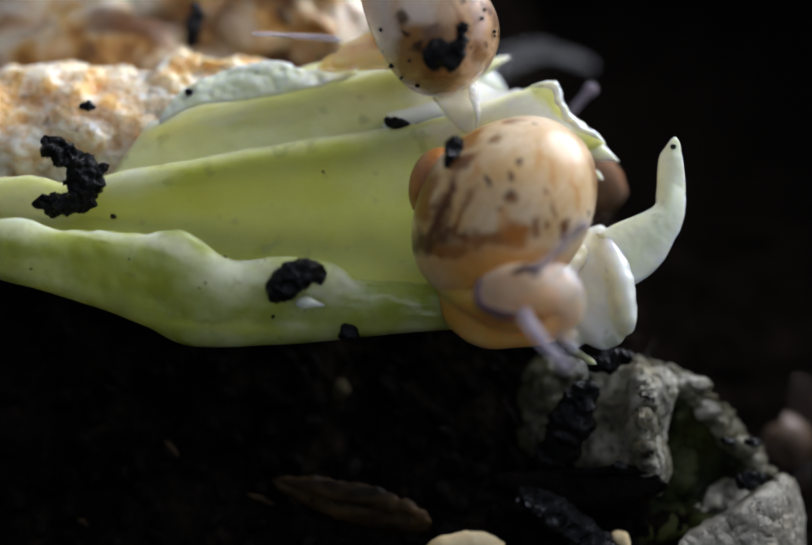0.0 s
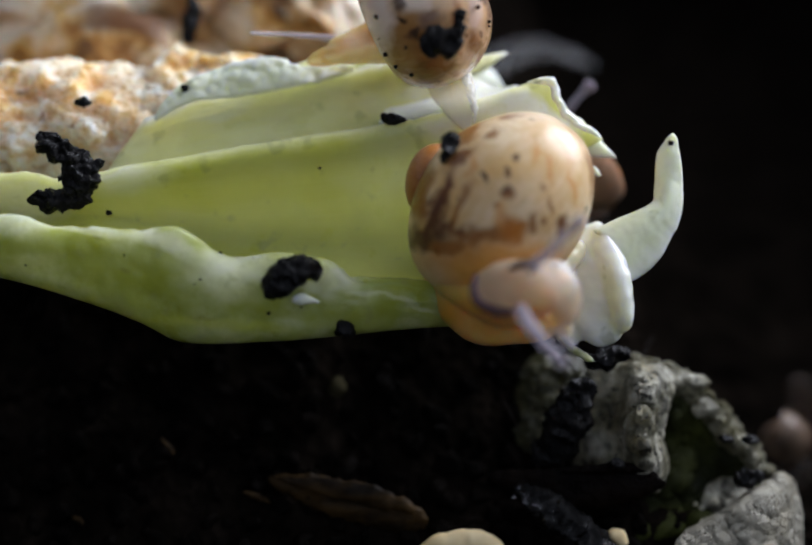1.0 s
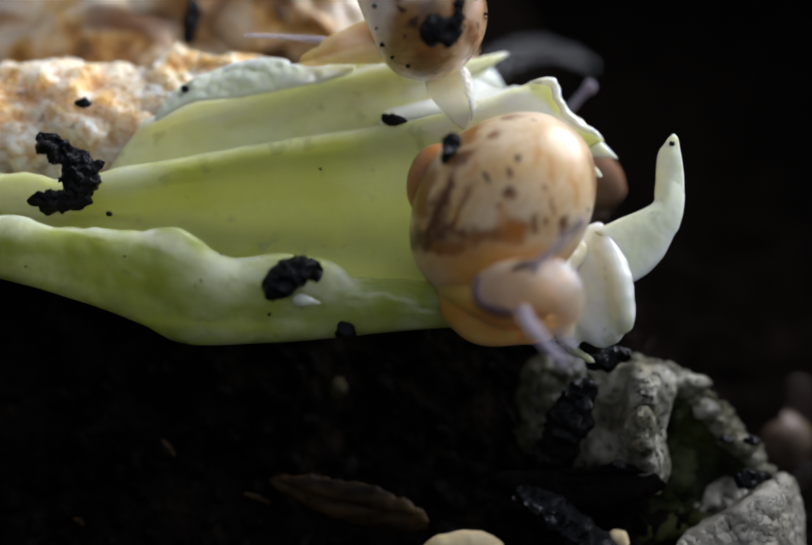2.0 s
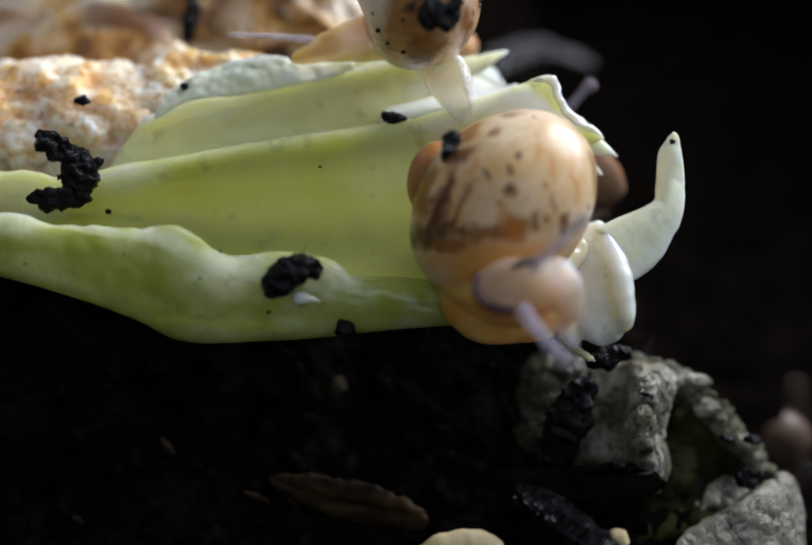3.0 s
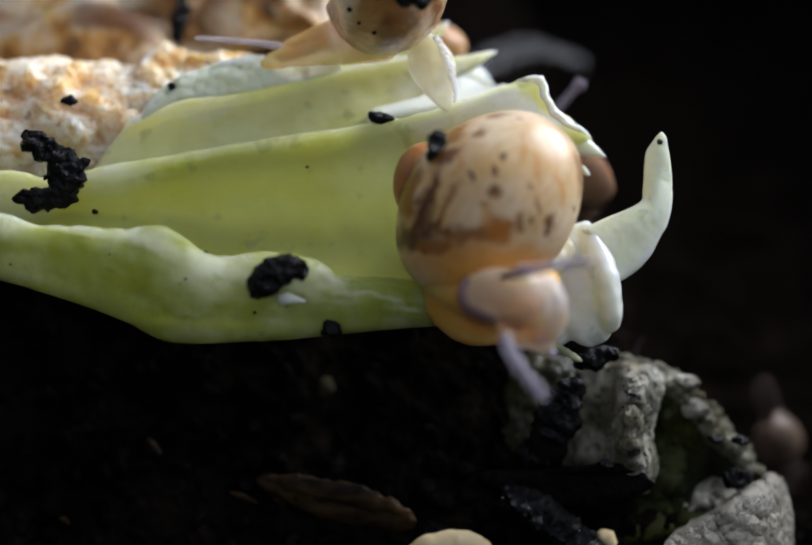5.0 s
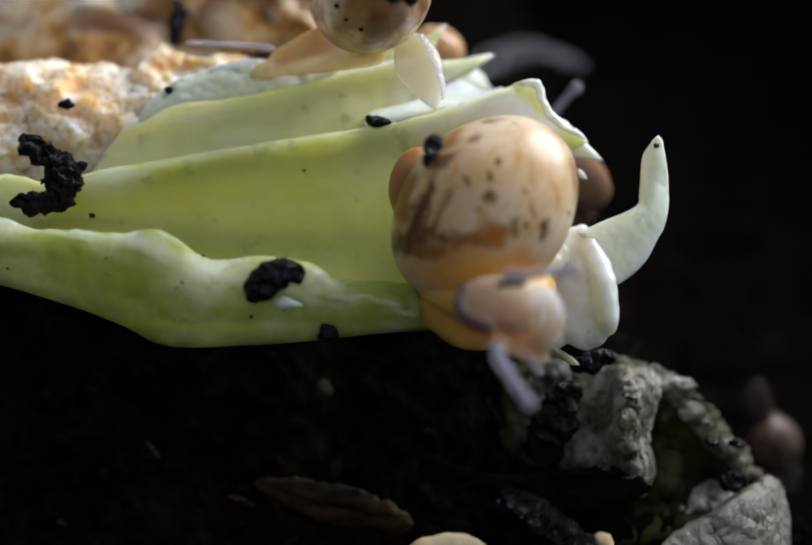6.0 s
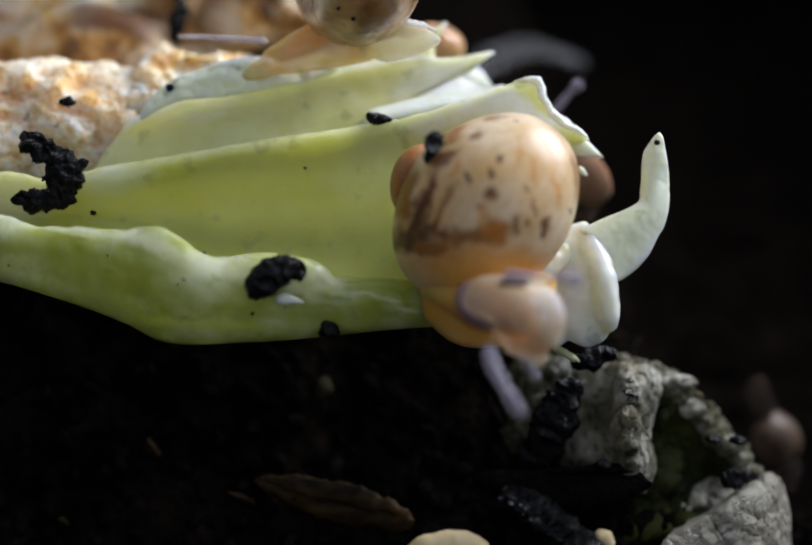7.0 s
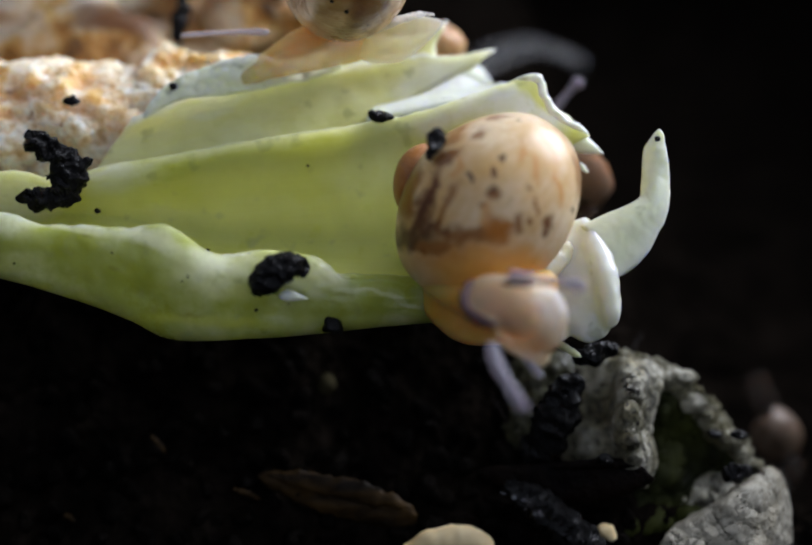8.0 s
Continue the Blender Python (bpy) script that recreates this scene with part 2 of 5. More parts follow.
RUST, UMBER, AMBER = (0.24, 0.082, 0.004), (0.055, 0.022, 0.008), (0.60, 0.28, 0.06)
MAIN_MARKS = [
    # the first two marks paint the amber glow of light through the shell's underside
    (-0.3, 1.7, 3.4, 1.25, -4, 0.75, AMBER), (0.4, 0.6, 3.8, 1.9, 0, 0.9, (0.80, 0.42, 0.07)), (-3.25, 4.7, 0.5, 1.7, -14, 0.95, RUST), (-2.45, 4.4, 0.32, 1.6, -26, 0.97, (0.14, 0.045, 0.008)), (-3.1, 2.9, 1.1, 0.7, 0, 0.85, (0.09, 0.035, 0.010)), (-2.16, 2.48, 0.9, 0.34, -6, 0.6, RUST), (-1.75, 5.9, 0.5, 0.34, 40, 0.8, (0.16, 0.055, 0.012)),
    (-0.6, 2.97, 1.9, 0.5, 4, 0.7, RUST), (0.15, 3.05, 0.7, 0.6, 10, 0.95, (0.42, 0.15, 0.008)), (-1.36, 6.18, 0.48, 0.28, 30, 0.75, RUST),
    (-0.77, 5.08, 0.18, 0.43, 28, 0.95, UMBER), (0, 4.53, 0.37, 0.23, 0, 0.8, UMBER), (-0.27, 3.87, 0.21, 0.18, 0, 0.7, RUST), (0.24, 5.78, 0.18, 0.21, 0, 0.8, UMBER),
    (1.41, 4.63, 0.19, 0.16, 0, 0.6, RUST), (2.1, 3.25, 0.26, 0.52, -18, 0.85, (0.15, 0.05, 0.012)), (0.32, 7.63, 0.7, 0.21, 10, 0.6, RUST), (-2.02, 3.57, 0.22, 0.18, 0, 0.8, UMBER),
    (1.46, 3.44, 0.19, 0.18, 0, 0.6, RUST), (3.57, 5.34, 0.3, 1.27, 0, 0.45, RUST), (-1.43, 7.0, 0.9, 0.36, 32, 0.7, (0.40, 0.16, 0.02)), (1.05, 6.05, 0.78, 0.19, 70, 0.35, AMBER),
    (-2.62, 3.75, 0.34, 1.5, -23, 0.9, (0.10, 0.035, 0.010)), (-1.75, 4.0, 0.2, 1.3, -26, 0.5, RUST), (0.05, 4.4, 0.46, 0.26, 10, 0.65, RUST), (-0.15, 3.65, 0.22, 0.7, -12, 0.45, AMBER), (0.95, 3.3, 0.22, 0.6, -8, 0.6, RUST),
    (1.6, 5.5, 0.2, 0.85, 24, 0.5, AMBER), (2.6, 4.75, 0.24, 1.1, 8, 0.5, AMBER), (2.35, 6.2, 0.16, 0.7, 34, 0.45, AMBER), (-0.5, 6.9, 0.6, 0.24, 24, 0.6, RUST), (1.75, 4.0, 0.14, 0.5, -4, 0.5, RUST), (-1.25, 5.6, 0.22, 0.8, -30, 0.4, AMBER)]
TOP_MARKS = [
    (-0.51, -1.86, 1.86, 1.48, -12, 0.8, (0.36, 0.17, 0.04)), (-0.67, -0.35, 0.95, 0.82, 0, 0.85, (0.80, 0.62, 0.44)), (-0.05, -1.22, 0.62, 0.45, 0, 0.6, (0.22, 0.13, 0.09)),
    (-1.29, -0.6, 0.33, 0.37, 0, 0.8, (0.10, 0.055, 0.025)), (0.42, -2.67, 1.2, 0.52, 8, 0.85, (0.16, 0.065, 0.015)), (1.14, -1.22, 0.21, 1.24, 12, 0.8, (0.36, 0.12, 0.02)),
    (1.88, -0.7, 0.55, 0.93, 10, 0.7, (0.80, 0.58, 0.44)), (2.03, -1.73, 0.48, 0.65, 0, 0.75, (0.34, 0.15, 0.05)), (-2.28, -0.69, 0.83, 2.07, 18, 0.85, (0.86, 0.68, 0.54)),
    (-1.23, -1.22, 0.33, 0.14, -10, 0.9, (0.05, 0.03, 0.015)), (-0.61, -1.63, 0.41, 0.27, 20, 0.9, (0.07, 0.04, 0.025)), (1.53, -2.27, 0.57, 0.22, 30, 0.6, (0.74, 0.50, 0.34))]
SHELL_MAIN = shell_material("shell_cream_blotched", (0.84, 0.68, 0.44), (0.62, 0.38, 0.13), (0.12, 0.045, 0.012), 0.66, 0.5, MAIN_MARKS, 0.3, 0.25)
SHELL_TOP = shell_material("shell_tan_wet", (0.80, 0.56, 0.34), (0.70, 0.42, 0.20), (0.16, 0.07, 0.03), 0.56, 0.9, TOP_MARKS, 0.2, 0.4)
# next two: far snails' shells, with their shade put into the colour
SHELL_TAN_SHADE = shell_material("shell_tan_shade", (0.26, 0.17, 0.11), (0.22, 0.125, 0.07), (0.3, 0.14, 0.06), 0.6, 0.0, (), 0.5)
SHELL_SHADE = shell_material("shell_brown_shade", (0.22, 0.155, 0.10), (0.17, 0.11, 0.065), (0.14, 0.075, 0.04), 0.6, 0.4, (), 0.4, 0.3)
SHELL_ORANGE = shell_material("shell_orange", (0.75, 0.47, 0.22), (0.66, 0.34, 0.12), (0.4, 0.18, 0.06), 0.7)


def flesh_material(name, a, b, radius, gloss=0.25, body=1.0, rows=()):
    n = Nodes(name)
    c = n.mix(n.ramp(n.noise(340, 4), (0.35, 0.0), (0.68, 1.0)), a, b)
    if rows:
        c = n.marks(c, rows, 1.0, 300)
    n.set(Base_Color=c, Roughness=gloss, IOR=1.37, Alpha=body, Coat_Weight=0.12, Coat_Roughness=0.25).glow_through(1.0, radius, 2.2)
    return n.bump(n.calc("ADD", n.cells(1400), n.noise(700, 4)), 0.55, 0.14).m


FLESH = flesh_material("snail_flesh_amber", (0.82, 0.36, 0.04), (0.86, 0.51, 0.13), (1, 0.55, 0.2), 0.32, 0.66)
FOOT_AMBER = flesh_material("snail_foot_amber", (0.82, 0.37, 0.045), (0.87, 0.52, 0.14), (1, 0.6, 0.25), 0.3, 0.75)
HEAD_TINTS = [(1.5, 0.4, 1.0, 1.1, 0, 0.6, (0.76, 0.72, 0.70)), (-0.6, 0.2, 1.2, 0.9, 0, 0.5, (0.56, 0.44, 0.32)), (0.2, -1.3, 1.8, 0.7, 0, 0.6, (0.74, 0.42, 0.14))]
HEAD = flesh_material("snail_head_milky", (0.62, 0.49, 0.31), (0.68, 0.59, 0.46), (0.95, 0.85, 0.7), 0.34, 0.5, HEAD_TINTS)
FLESH_GREY = flesh_material("snail_tentacle_grey", (0.19, 0.175, 0.215), (0.32, 0.30, 0.34), (0.8, 0.7, 0.7), 0.3, 0.5)
FLESH_SLATE = flesh_material("snail_tentacle_slate", (0.20, 0.18, 0.20), (0.36, 0.33, 0.35), (0.8, 0.7, 0.7), 0.3, 0.6)
FOOT = flesh_material("snail_foot_yellow", (0.85, 0.48, 0.13), (0.90, 0.64, 0.29), (1, 0.72, 0.36), 0.2, 0.55)
TAIL = flesh_material("snail_tail_cream", (0.90, 0.74, 0.46), (0.92, 0.84, 0.64), (1, 0.85, 0.55), 0.14, 0.54)
GLINT_PALE = flesh_material("pale_glint", (0.84, 0.80, 0.68), (0.88, 0.86, 0.80), (1, 0.9, 0.8), 0.06, 0.7)
# far snails' flesh, a dark copy that holds the shade in its colour
FLESH_SHADE = flesh_material("snail_flesh_shade", (0.10, 0.07, 0.045), (0.15, 0.11, 0.08), (0.8, 0.6, 0.5), 0.6, 0.2)
CRUMB, CRUST = crumb_material(), crust_material()
# ground and loose crumbs: blacker than wet peat, shade included in the colour
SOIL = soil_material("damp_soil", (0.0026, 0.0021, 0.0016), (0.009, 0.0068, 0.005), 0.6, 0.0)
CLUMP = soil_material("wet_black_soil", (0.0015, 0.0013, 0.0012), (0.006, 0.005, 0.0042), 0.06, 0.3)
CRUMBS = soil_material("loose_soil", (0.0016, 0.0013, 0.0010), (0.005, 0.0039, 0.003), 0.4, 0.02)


def stone_material(name="porous_stone", wash=0.0, over=(0.42, 0.385, 0.30)):
    n = Nodes(name)
    c = n.ramp(n.noise(520, 6, 0.65), (0.34, (0.09, 0.08, 0.04)), (0.46, (0.25, 0.23, 0.15)), (0.60, (0.48, 0.455, 0.36)))
    c = n.mix(n.ramp(n.noise(190, 5, 0.6), (0.48, 0.0), (0.58, 0.85)), c, (0.06, 0.055, 0.025))
    c = n.mix(n.ramp(n.noise(330, 4), (0.58, 0.0), (0.68, 0.6)), c, (0.30, 0.23, 0.08))
    c = n.mix(n.ramp(n.noise(2600, 3), (0.60, 0.0), (0.64, 0.9)), c, (0.03, 0.026, 0.018))
    c = n.mix(n.ramp(n.noise(700, 4), (0.60, 0.0), (0.66, 0.7)), c, (0.02, 0.018, 0.014))
    c = n.mix(wash, c, over)
    n.set(Base_Color=c, Roughness=n.ramp(n.noise(700, 3), (0.4, 0.25), (0.6, 0.65)), IOR=1.4)
    return n.bump(n.calc("ADD", n.noise(900, 8, 0.7), n.cells(1100)), 1.0, 0.3).m


def plain_material(name, a, b, scale, rough, bump=0.5, depth=0.2, stretch=(1, 1, 1), rot=(0, 0, 0), spec=0.5):
    n = Nodes(name)
    f = n.noise(scale, 6, 0.62, n.coord("Object", stretch, rot))
    n.set(Base_Color=n.mix(n.ramp(f, (0.36, 0.0), (0.66, 1.0)), a, b), Roughness=rough, IOR=1.4, Specular_IOR_Level=spec)
    return n.bump(f, bump, depth).m


FLESH_DARK = plain_material("snail_retractor_dark", (0.05, 0.03, 0.032), (0.10, 0.06, 0.06), 900, 0.5, 0.3, 0.1, spec=0.15)
WATER = plain_material("clear_water", (0.9, 0.9, 0.9), (1.0, 1.0, 1.0), 100, 0.10, 0.0)
WATER.node_tree.nodes["Principled BSDF"].inputs["Transmission Weight"].default_value = 1.0
STONE = stone_material()
STONE_PALE = stone_material("washed_pale_stone", 0.7)
STONE_LICHEN = stone_material("lichened_stone", 0.6, (0.085, 0.075, 0.025))
STONE_DARK = plain_material("dark_stone", (0.012, 0.011, 0.005), (0.10, 0.095, 0.045), 330, 0.45)
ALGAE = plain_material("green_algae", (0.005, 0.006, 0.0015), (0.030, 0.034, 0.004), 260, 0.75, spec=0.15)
WOOD = plain_material("wet_brown_wood", (0.006, 0.0035, 0.001), (0.065, 0.036, 0.009), 300, 0.5, 0.8, 0.25, (0.5, 3, 3), (0, 0, -20), 0.15)
BARK = plain_material("wet_black_bark", (0.0015, 0.001, 0.0008), (0.007, 0.004, 0.0025), 700, 0.3, 1.0, 0.5, spec=0.06)
GLITTER = soil_material("wet_glittering_bark", (0.0015, 0.0012, 0.001), (0.005, 0.004, 0.003), 0.06, 0.45)
GRIT = plain_material("dull_grit", (0.02, 0.018, 0.008), (0.045, 0.037, 0.016), 500, 0.8, spec=0.1)
PEBBLE = plain_material("cream_husk", (0.74, 0.54, 0.24), (0.90, 0.76, 0.46), 330, 0.45)
MEMBRANE = flesh_material("grey_membrane", (0.45, 0.44, 0.42), (0.60, 0.60, 0.58), (1, 1, 1), 0.6, 0.14)
WALL_DARK = plain_material("dark_unseen_wall", (0.008, 0.008, 0.008), (0.014, 0.014, 0.013), 40, 0.5, 0.1)


# ---- shapes ----
def spline(pts, n):
    """n points along a Catmull-Rom curve through pts (rows of any width)."""
    p = np.array(pts, float)
    p = np.vstack([2 * p[0] - p[1], p, 2 * p[-1] - p[-2]])
    m = len(p) - 3
    out = []
    for q in np.linspace(0, m, n):
        i = min(int(q), m - 1)
        t = q - i
        a, b, c, d = p[i:i + 4]
        out.append(0.5 * (2 * b + (c - a) * t + (2 * a - 5 * b + 4 * c - d) * t * t + (3 * b - a - 3 * c + d) * t ** 3))
    return np.array(out)


def even(p, n):
    """The same curve in n points at even distances."""
    d = np.concatenate([[0], np.cumsum(np.linalg.norm(np.diff(p[:, :3], axis=0), axis=1))])
    q = np.linspace(0, d[-1], n)
    return np.stack([np.interp(q, d, p[:, k]) for k in range(p.shape[1])], axis=1)


AXES = np.array([at(1, 0, 0), at(0, 1, 0), at(0, 0, 1)])


def to_world(p):
    return np.asarray(p) @ AXES


def wobble(p, size, seed=0.0):
    return noise.noise(Vector(p) / size + Vector((seed, 1.7 * seed, -seed)))


def facets(p, size, seed):
    """Flat broken faces: each cell tilts its own way."""
    q = Vector(p) / size + Vector((seed, seed, seed))
    d, c = noise.voronoi(q)
    w = noise.noise_vector(c[0] * 7.3)
    return (q - c[0]).dot(w) + 0.5 * w.x


def grid_faces(nu, nv, closed=False):
    f = []
    for i in range(nu - 1):
        for j in range(nv if closed else nv - 1):
            k = (j + 1) % nv
            f.append((i * nv + j, (i + 1) * nv + j, (i + 1) * nv + k, i * nv + k))
    return f


def sheet(rails, thick=0.7, nu=90, nv=36, rough=0.12, size=1.6, ribs=0.0, seed=0.0, fray=0.0, chip=0.0, grit=0.0):
    """A fleshy leaf between rails (each a curve on the slope, from the first edge to the last), with thickness and rounded edges."""
    r = [even(spline(q, 4 * nu), nu) for q in rails]
    g = np.array([spline([q[i] for q in r], nv) for i in range(nu)])
    g = to_world(g.reshape(-1, 3)).reshape(nu, nv, 3)
    for i in range(nu):
        for j in range(nv):
            w = rough * (wobble(g[i, j], size, seed) + 0.4 * wobble(g[i, j], size / 3.1, seed + 3) + 0.06 * wobble(g[i, j], size / 7, seed + 6))
            if chip:
                w += chip * (facets(g[i, j], 2.2, seed) + 0.3 * facets(g[i, j], 0.8, seed + 4))
            if grit:
                w += grit * (facets(g[i, j], 0.55, seed + 8) + 0.45 * facets(g[i, j], 0.22, seed + 9) - 1.2 * max(0.0, wobble(g[i, j], 0.5, seed + 10) - 0.25))
            g[i, j] += np.array(OUT) * w
    if fray:
        for i in range(nu):
            along = g[i, -1] - g[i, -3]
            along /= np.linalg.norm(along) + 1e-9
            w = fray * (wobble(g[i, -1], 1.1, seed + 1) + 0.6 * wobble(g[i, -1], 0.4, seed + 2))
            for j in range(nv):
                g[i, j] += along * (w * max(0.0, (j / (nv - 1) - 0.6) / 0.4) ** 1.5)
    du, dv = np.gradient(g, axis=0), np.gradient(g, axis=1)
    nrm = np.cross(du, dv)
    nrm /= np.linalg.norm(nrm, axis=2, keepdims=True) + 1e-9
    iu = np.minimum(np.arange(nu), np.arange(nu)[::-1])[:, None] / 5
    jv = np.minimum(np.arange(nv), np.arange(nv)[::-1])[None, :] / 4
    e = np.clip(np.minimum(iu, jv), 0, 1)
    th = thick * 0.5 * (0.25 + 0.75 * np.sqrt(1 - (1 - e) ** 2))
    if ribs:
        th = th * (1 + ribs * np.sin(np.linspace(0, 9 * math.pi, nv))[None, :])
    a, b = g + nrm * th[..., None], g - nrm * th[..., None]
    n = nu * nv
    f = grid_faces(nu, nv)
    faces = f + [tuple(n + k for k in q[::-1]) for q in f]
    ring = [i * nv for i in range(nu)] + [(nu - 1) * nv + j for j in range(1, nv)] + [i * nv + nv - 1 for i in range(nu - 2, -1, -1)] + list(range(nv - 2, 0, -1))
    for k in range(len(ring)):
        p, q = ring[k], ring[(k + 1) % len(ring)]
        faces.append((p, p + n, q + n, q))
    uv = [(i / (nu - 1), j / (nv - 1)) for i in range(nu) for j in range(nv)] * 2
    return np.vstack([a.reshape(-1, 3), b.reshape(-1, 3)]), faces, uv


def limb(pts, nu=40, nv=20, rough=0.0, size=1.0, seed=0.0, world=False):
    """A rounded limb along a curve: rows of x, s, h, half width in the slope, half depth out of it."""
    c = spline(pts, nu)
    p = c[:, :3]
    tan = np.gradient(p, axis=0)
    tan /= np.linalg.norm(tan, axis=1, keepdims=True) + 1e-9
    side = np.cross(tan, (0, 0, 1.0))
    side /= np.linalg.norm(side, axis=1, keepdims=True) + 1e-9
    deep = np.cross(side, tan)
    ends = np.minimum(np.arange(nu), np.arange(nu)[::-1]) / 4.0
    e = np.sqrt(np.clip(1 - (1 - np.clip(ends, 0, 1)) ** 2, 0.0004, 1))
    v, uv = [], []
    for i in range(nu):
        for j in range(nv):
            a = 2 * math.pi * j / nv
            v.append(p[i] + e[i] * (side[i] * math.cos(a) * max(c[i, 3], 0.02) + deep[i] * math.sin(a) * max(c[i, 4], 0.02)))
            uv.append((i / (nu - 1), abs(2 * j / nv - 1)))
    v = to_world(v)
    if rough:
        o = v.copy()
        mid = np.repeat(to_world(p), nv, axis=0)
        d = o - mid
        d /= np.linalg.norm(d, axis=1, keepdims=True) + 1e-9
        w = np.array([wobble(q, size, seed) + 0.5 * wobble(q, size / 2.7, seed + 5) for q in o])
        v = o + d * (rough * w)[:, None]
    f = grid_faces(nu, nv, True)
    f += [tuple(range(nv - 1, -1, -1)), tuple((nu - 1) * nv + j for j in range(nv))]
    return v, f, uv


def ball(sub):
    bm = bmesh.new()
    bmesh.ops.create_icosphere(bm, subdivisions=sub, radius=1)
    v = np.array([q.co for q in bm.verts])
    f = [tuple(q.index for q in p.verts) for p in bm.faces]
    bm.free()
    return v, f


BALLS = {k: ball(k) for k in (1, 2, 3, 4, 5)}


def lump(centre, radii, rough=0.3, size=1.0, seed=0.0, sub=4, turn=0.0, rags=0.0):
    """An uneven clod; centre and radii in world mm, turn about the slope's outward axis in degrees."""
    v, f = BALLS[sub]
    m = np.array((Matrix.Rotation(radians(turn), 3, OUT)))
    v = (v * np.array(radii)) @ AXES @ m.T
    c = np.array(centre)
    o = []
    mean = sum(radii) / 3
    for q in v:
        n = Vector(q).normalized()
        w = wobble(q, size, seed) + 0.55 * wobble(q, size / 2.3, seed + 9) + 0.3 * wobble(q, size / 5, seed + 4)
        if rags:
            w += rags * max(0.0, wobble(q, size / 3.3, seed + 13))
        o.append(q + np.array(n) * (rough * w * mean))
    return np.array(o) + c, list(f), None


def join(*geos):
    v, f, uv, k = [], [], [], 0
    for a, b, c in geos:
        v.append(a)
        f += [tuple(i + k for i in q) for q in b]
        uv += list(c) if c else [(0.5, 0.5)] * len(a)
        k += len(a)
    return np.vstack(v), f, uv


def spiral_shell(centre, size, apex, mouth, growth=2.1, turns=3.6, spire=0.55, plump=0.60, hand=-1, nu=340, nv=64, flare=0.0, long=1.12, tuck=0.0):
    """A coiled shell: centre on the slope, size its width, apex the axis towards the tip, mouth the side on which the tube ends."""
    ez = Vector(apex).normalized()
    ex = Vector(mouth)
    ex = (ex - ex.dot(ez) * ez).normalized()
    ey = ez.cross(ex)
    k = math.log(growth) / (2 * math.pi)
    end = 2 * math.pi * turns
    v, uv = [], []
    unit = size / (2 * plump * 1.62)
    for i in range(nu):
        th = end * i / (nu - 1)
        g = math.exp(k * (th - end)) * unit
        a = hand * (th - end)
        radial = ex * math.cos(a) + ey * math.sin(a)
        mid = radial * (0.52 * g) - ez * (spire * g)
        r = plump * g * (1 + flare * max(0, i / (nu - 1) - 0.97) * 30)
        shut = tuck * max(0.0, i / (nu - 1) - 0.88) / 0.12
        mid, r = mid - radial * (0.5 * r * shut), r * (1 - shut * shut)
        for j in range(nv):
            b = 2 * math.pi * j / nv
            v.append(mid + radial * (r * math.cos(b)) + ez * (long * r * math.sin(b)))
            uv.append((th / (2 * math.pi), (j / nv + 0.5) % 1.0))
    v = np.array([tuple(q) for q in v])
    shift = np.array(centre) - (v.max(axis=0) + v.min(axis=0)) / 2
    f = grid_faces(nu, nv, True)
    f.append(tuple(range(nv - 1, -1, -1)))
    if hand < 0:
        f = [q[::-1] for q in f]
    return to_world(v + shift), f, uv


def globe_shell(centre, radii, turn, coil):
    """A plump body whorl (long axis turned in the slope's plane) that has grown over a small coil of older whorls."""
    nu, nv = 120, 64
    v, uv = [], []
    ca, sa = math.cos(radians(turn)), math.sin(radians(turn))
    for i in range(nu):
        u = math.pi * i / (nu - 1)
        for j in range(nv):
            b = 2 * math.pi * j / nv
            swell = 1 + 0.012 * math.sin(3 * b + 1.0) * math.sin(u) + 0.010 * math.sin(5 * u)
            p, q, r = radii[0] * math.cos(u) * swell, radii[1] * math.sin(u) * math.cos(b) * swell, radii[2] * math.sin(u) * math.sin(b) * swell
            v.append((centre[0] + p * ca - q * sa, centre[1] + p * sa + q * ca, centre[2] + r))
            uv.append((2.95 + 0.5 * abs(1 - 2 * j / nv), i / (nu - 1)))
    body = to_world(v), [q[::-1] for q in grid_faces(nu, nv, True)], uv
    old = spiral_shell(**coil)
    return join(body, (old[0], old[1], [(0.6 * a, b) for a, b in old[2]]))


# ---- objects ----
def mesh_of(name, geo, origin, material):
    v, f, uv = geo
    me = bpy.data.meshes.new(name)
    me.from_pydata(((np.asarray(v) - np.array(origin)) * MM).tolist(), [], f)
    if uv:
        layer = me.uv_layers.new(name="UVMap")
        idx = np.zeros(len(me.loops), dtype=np.int32)
        me.loops.foreach_get("vertex_index", idx)
        layer.data.foreach_set("uv", np.array(uv, dtype=np.float32)[idx].ravel())
    me.materials.append(material)
    me.shade_smooth()
    return me


def solo(name, geo, material, label, category, group="", kind=""):
    """A thing of one mesh, with its origin at its base."""
    v = np.asarray(geo[0])
    o = (v[:, 0].mean(), v[:, 1].mean(), v[:, 2].min())
    ob = new(name, mesh_of(name, geo, o, material))
    ob.location = Vector(o) * MM
    return tagged(ob, label, category, group, kind)


def thing(name, base, label, category, group=""):
    ob = new(name)
    ob.location = Vector(base) * MM
    ob.empty_display_size = 0.002
    return tagged(ob, label, category, group)


def part(name, geo, material, parent, label="", origin=None):
    """One mesh under a thing or part. origin: its own turning point, world mm."""
    o = Vector(origin) if origin is not None else world_place(parent)
    ob = new(name, mesh_of(name, geo, o, material))
    ob.parent = parent
    ob.location = (o - world_place(parent)) * MM
    return tagged(ob, label)


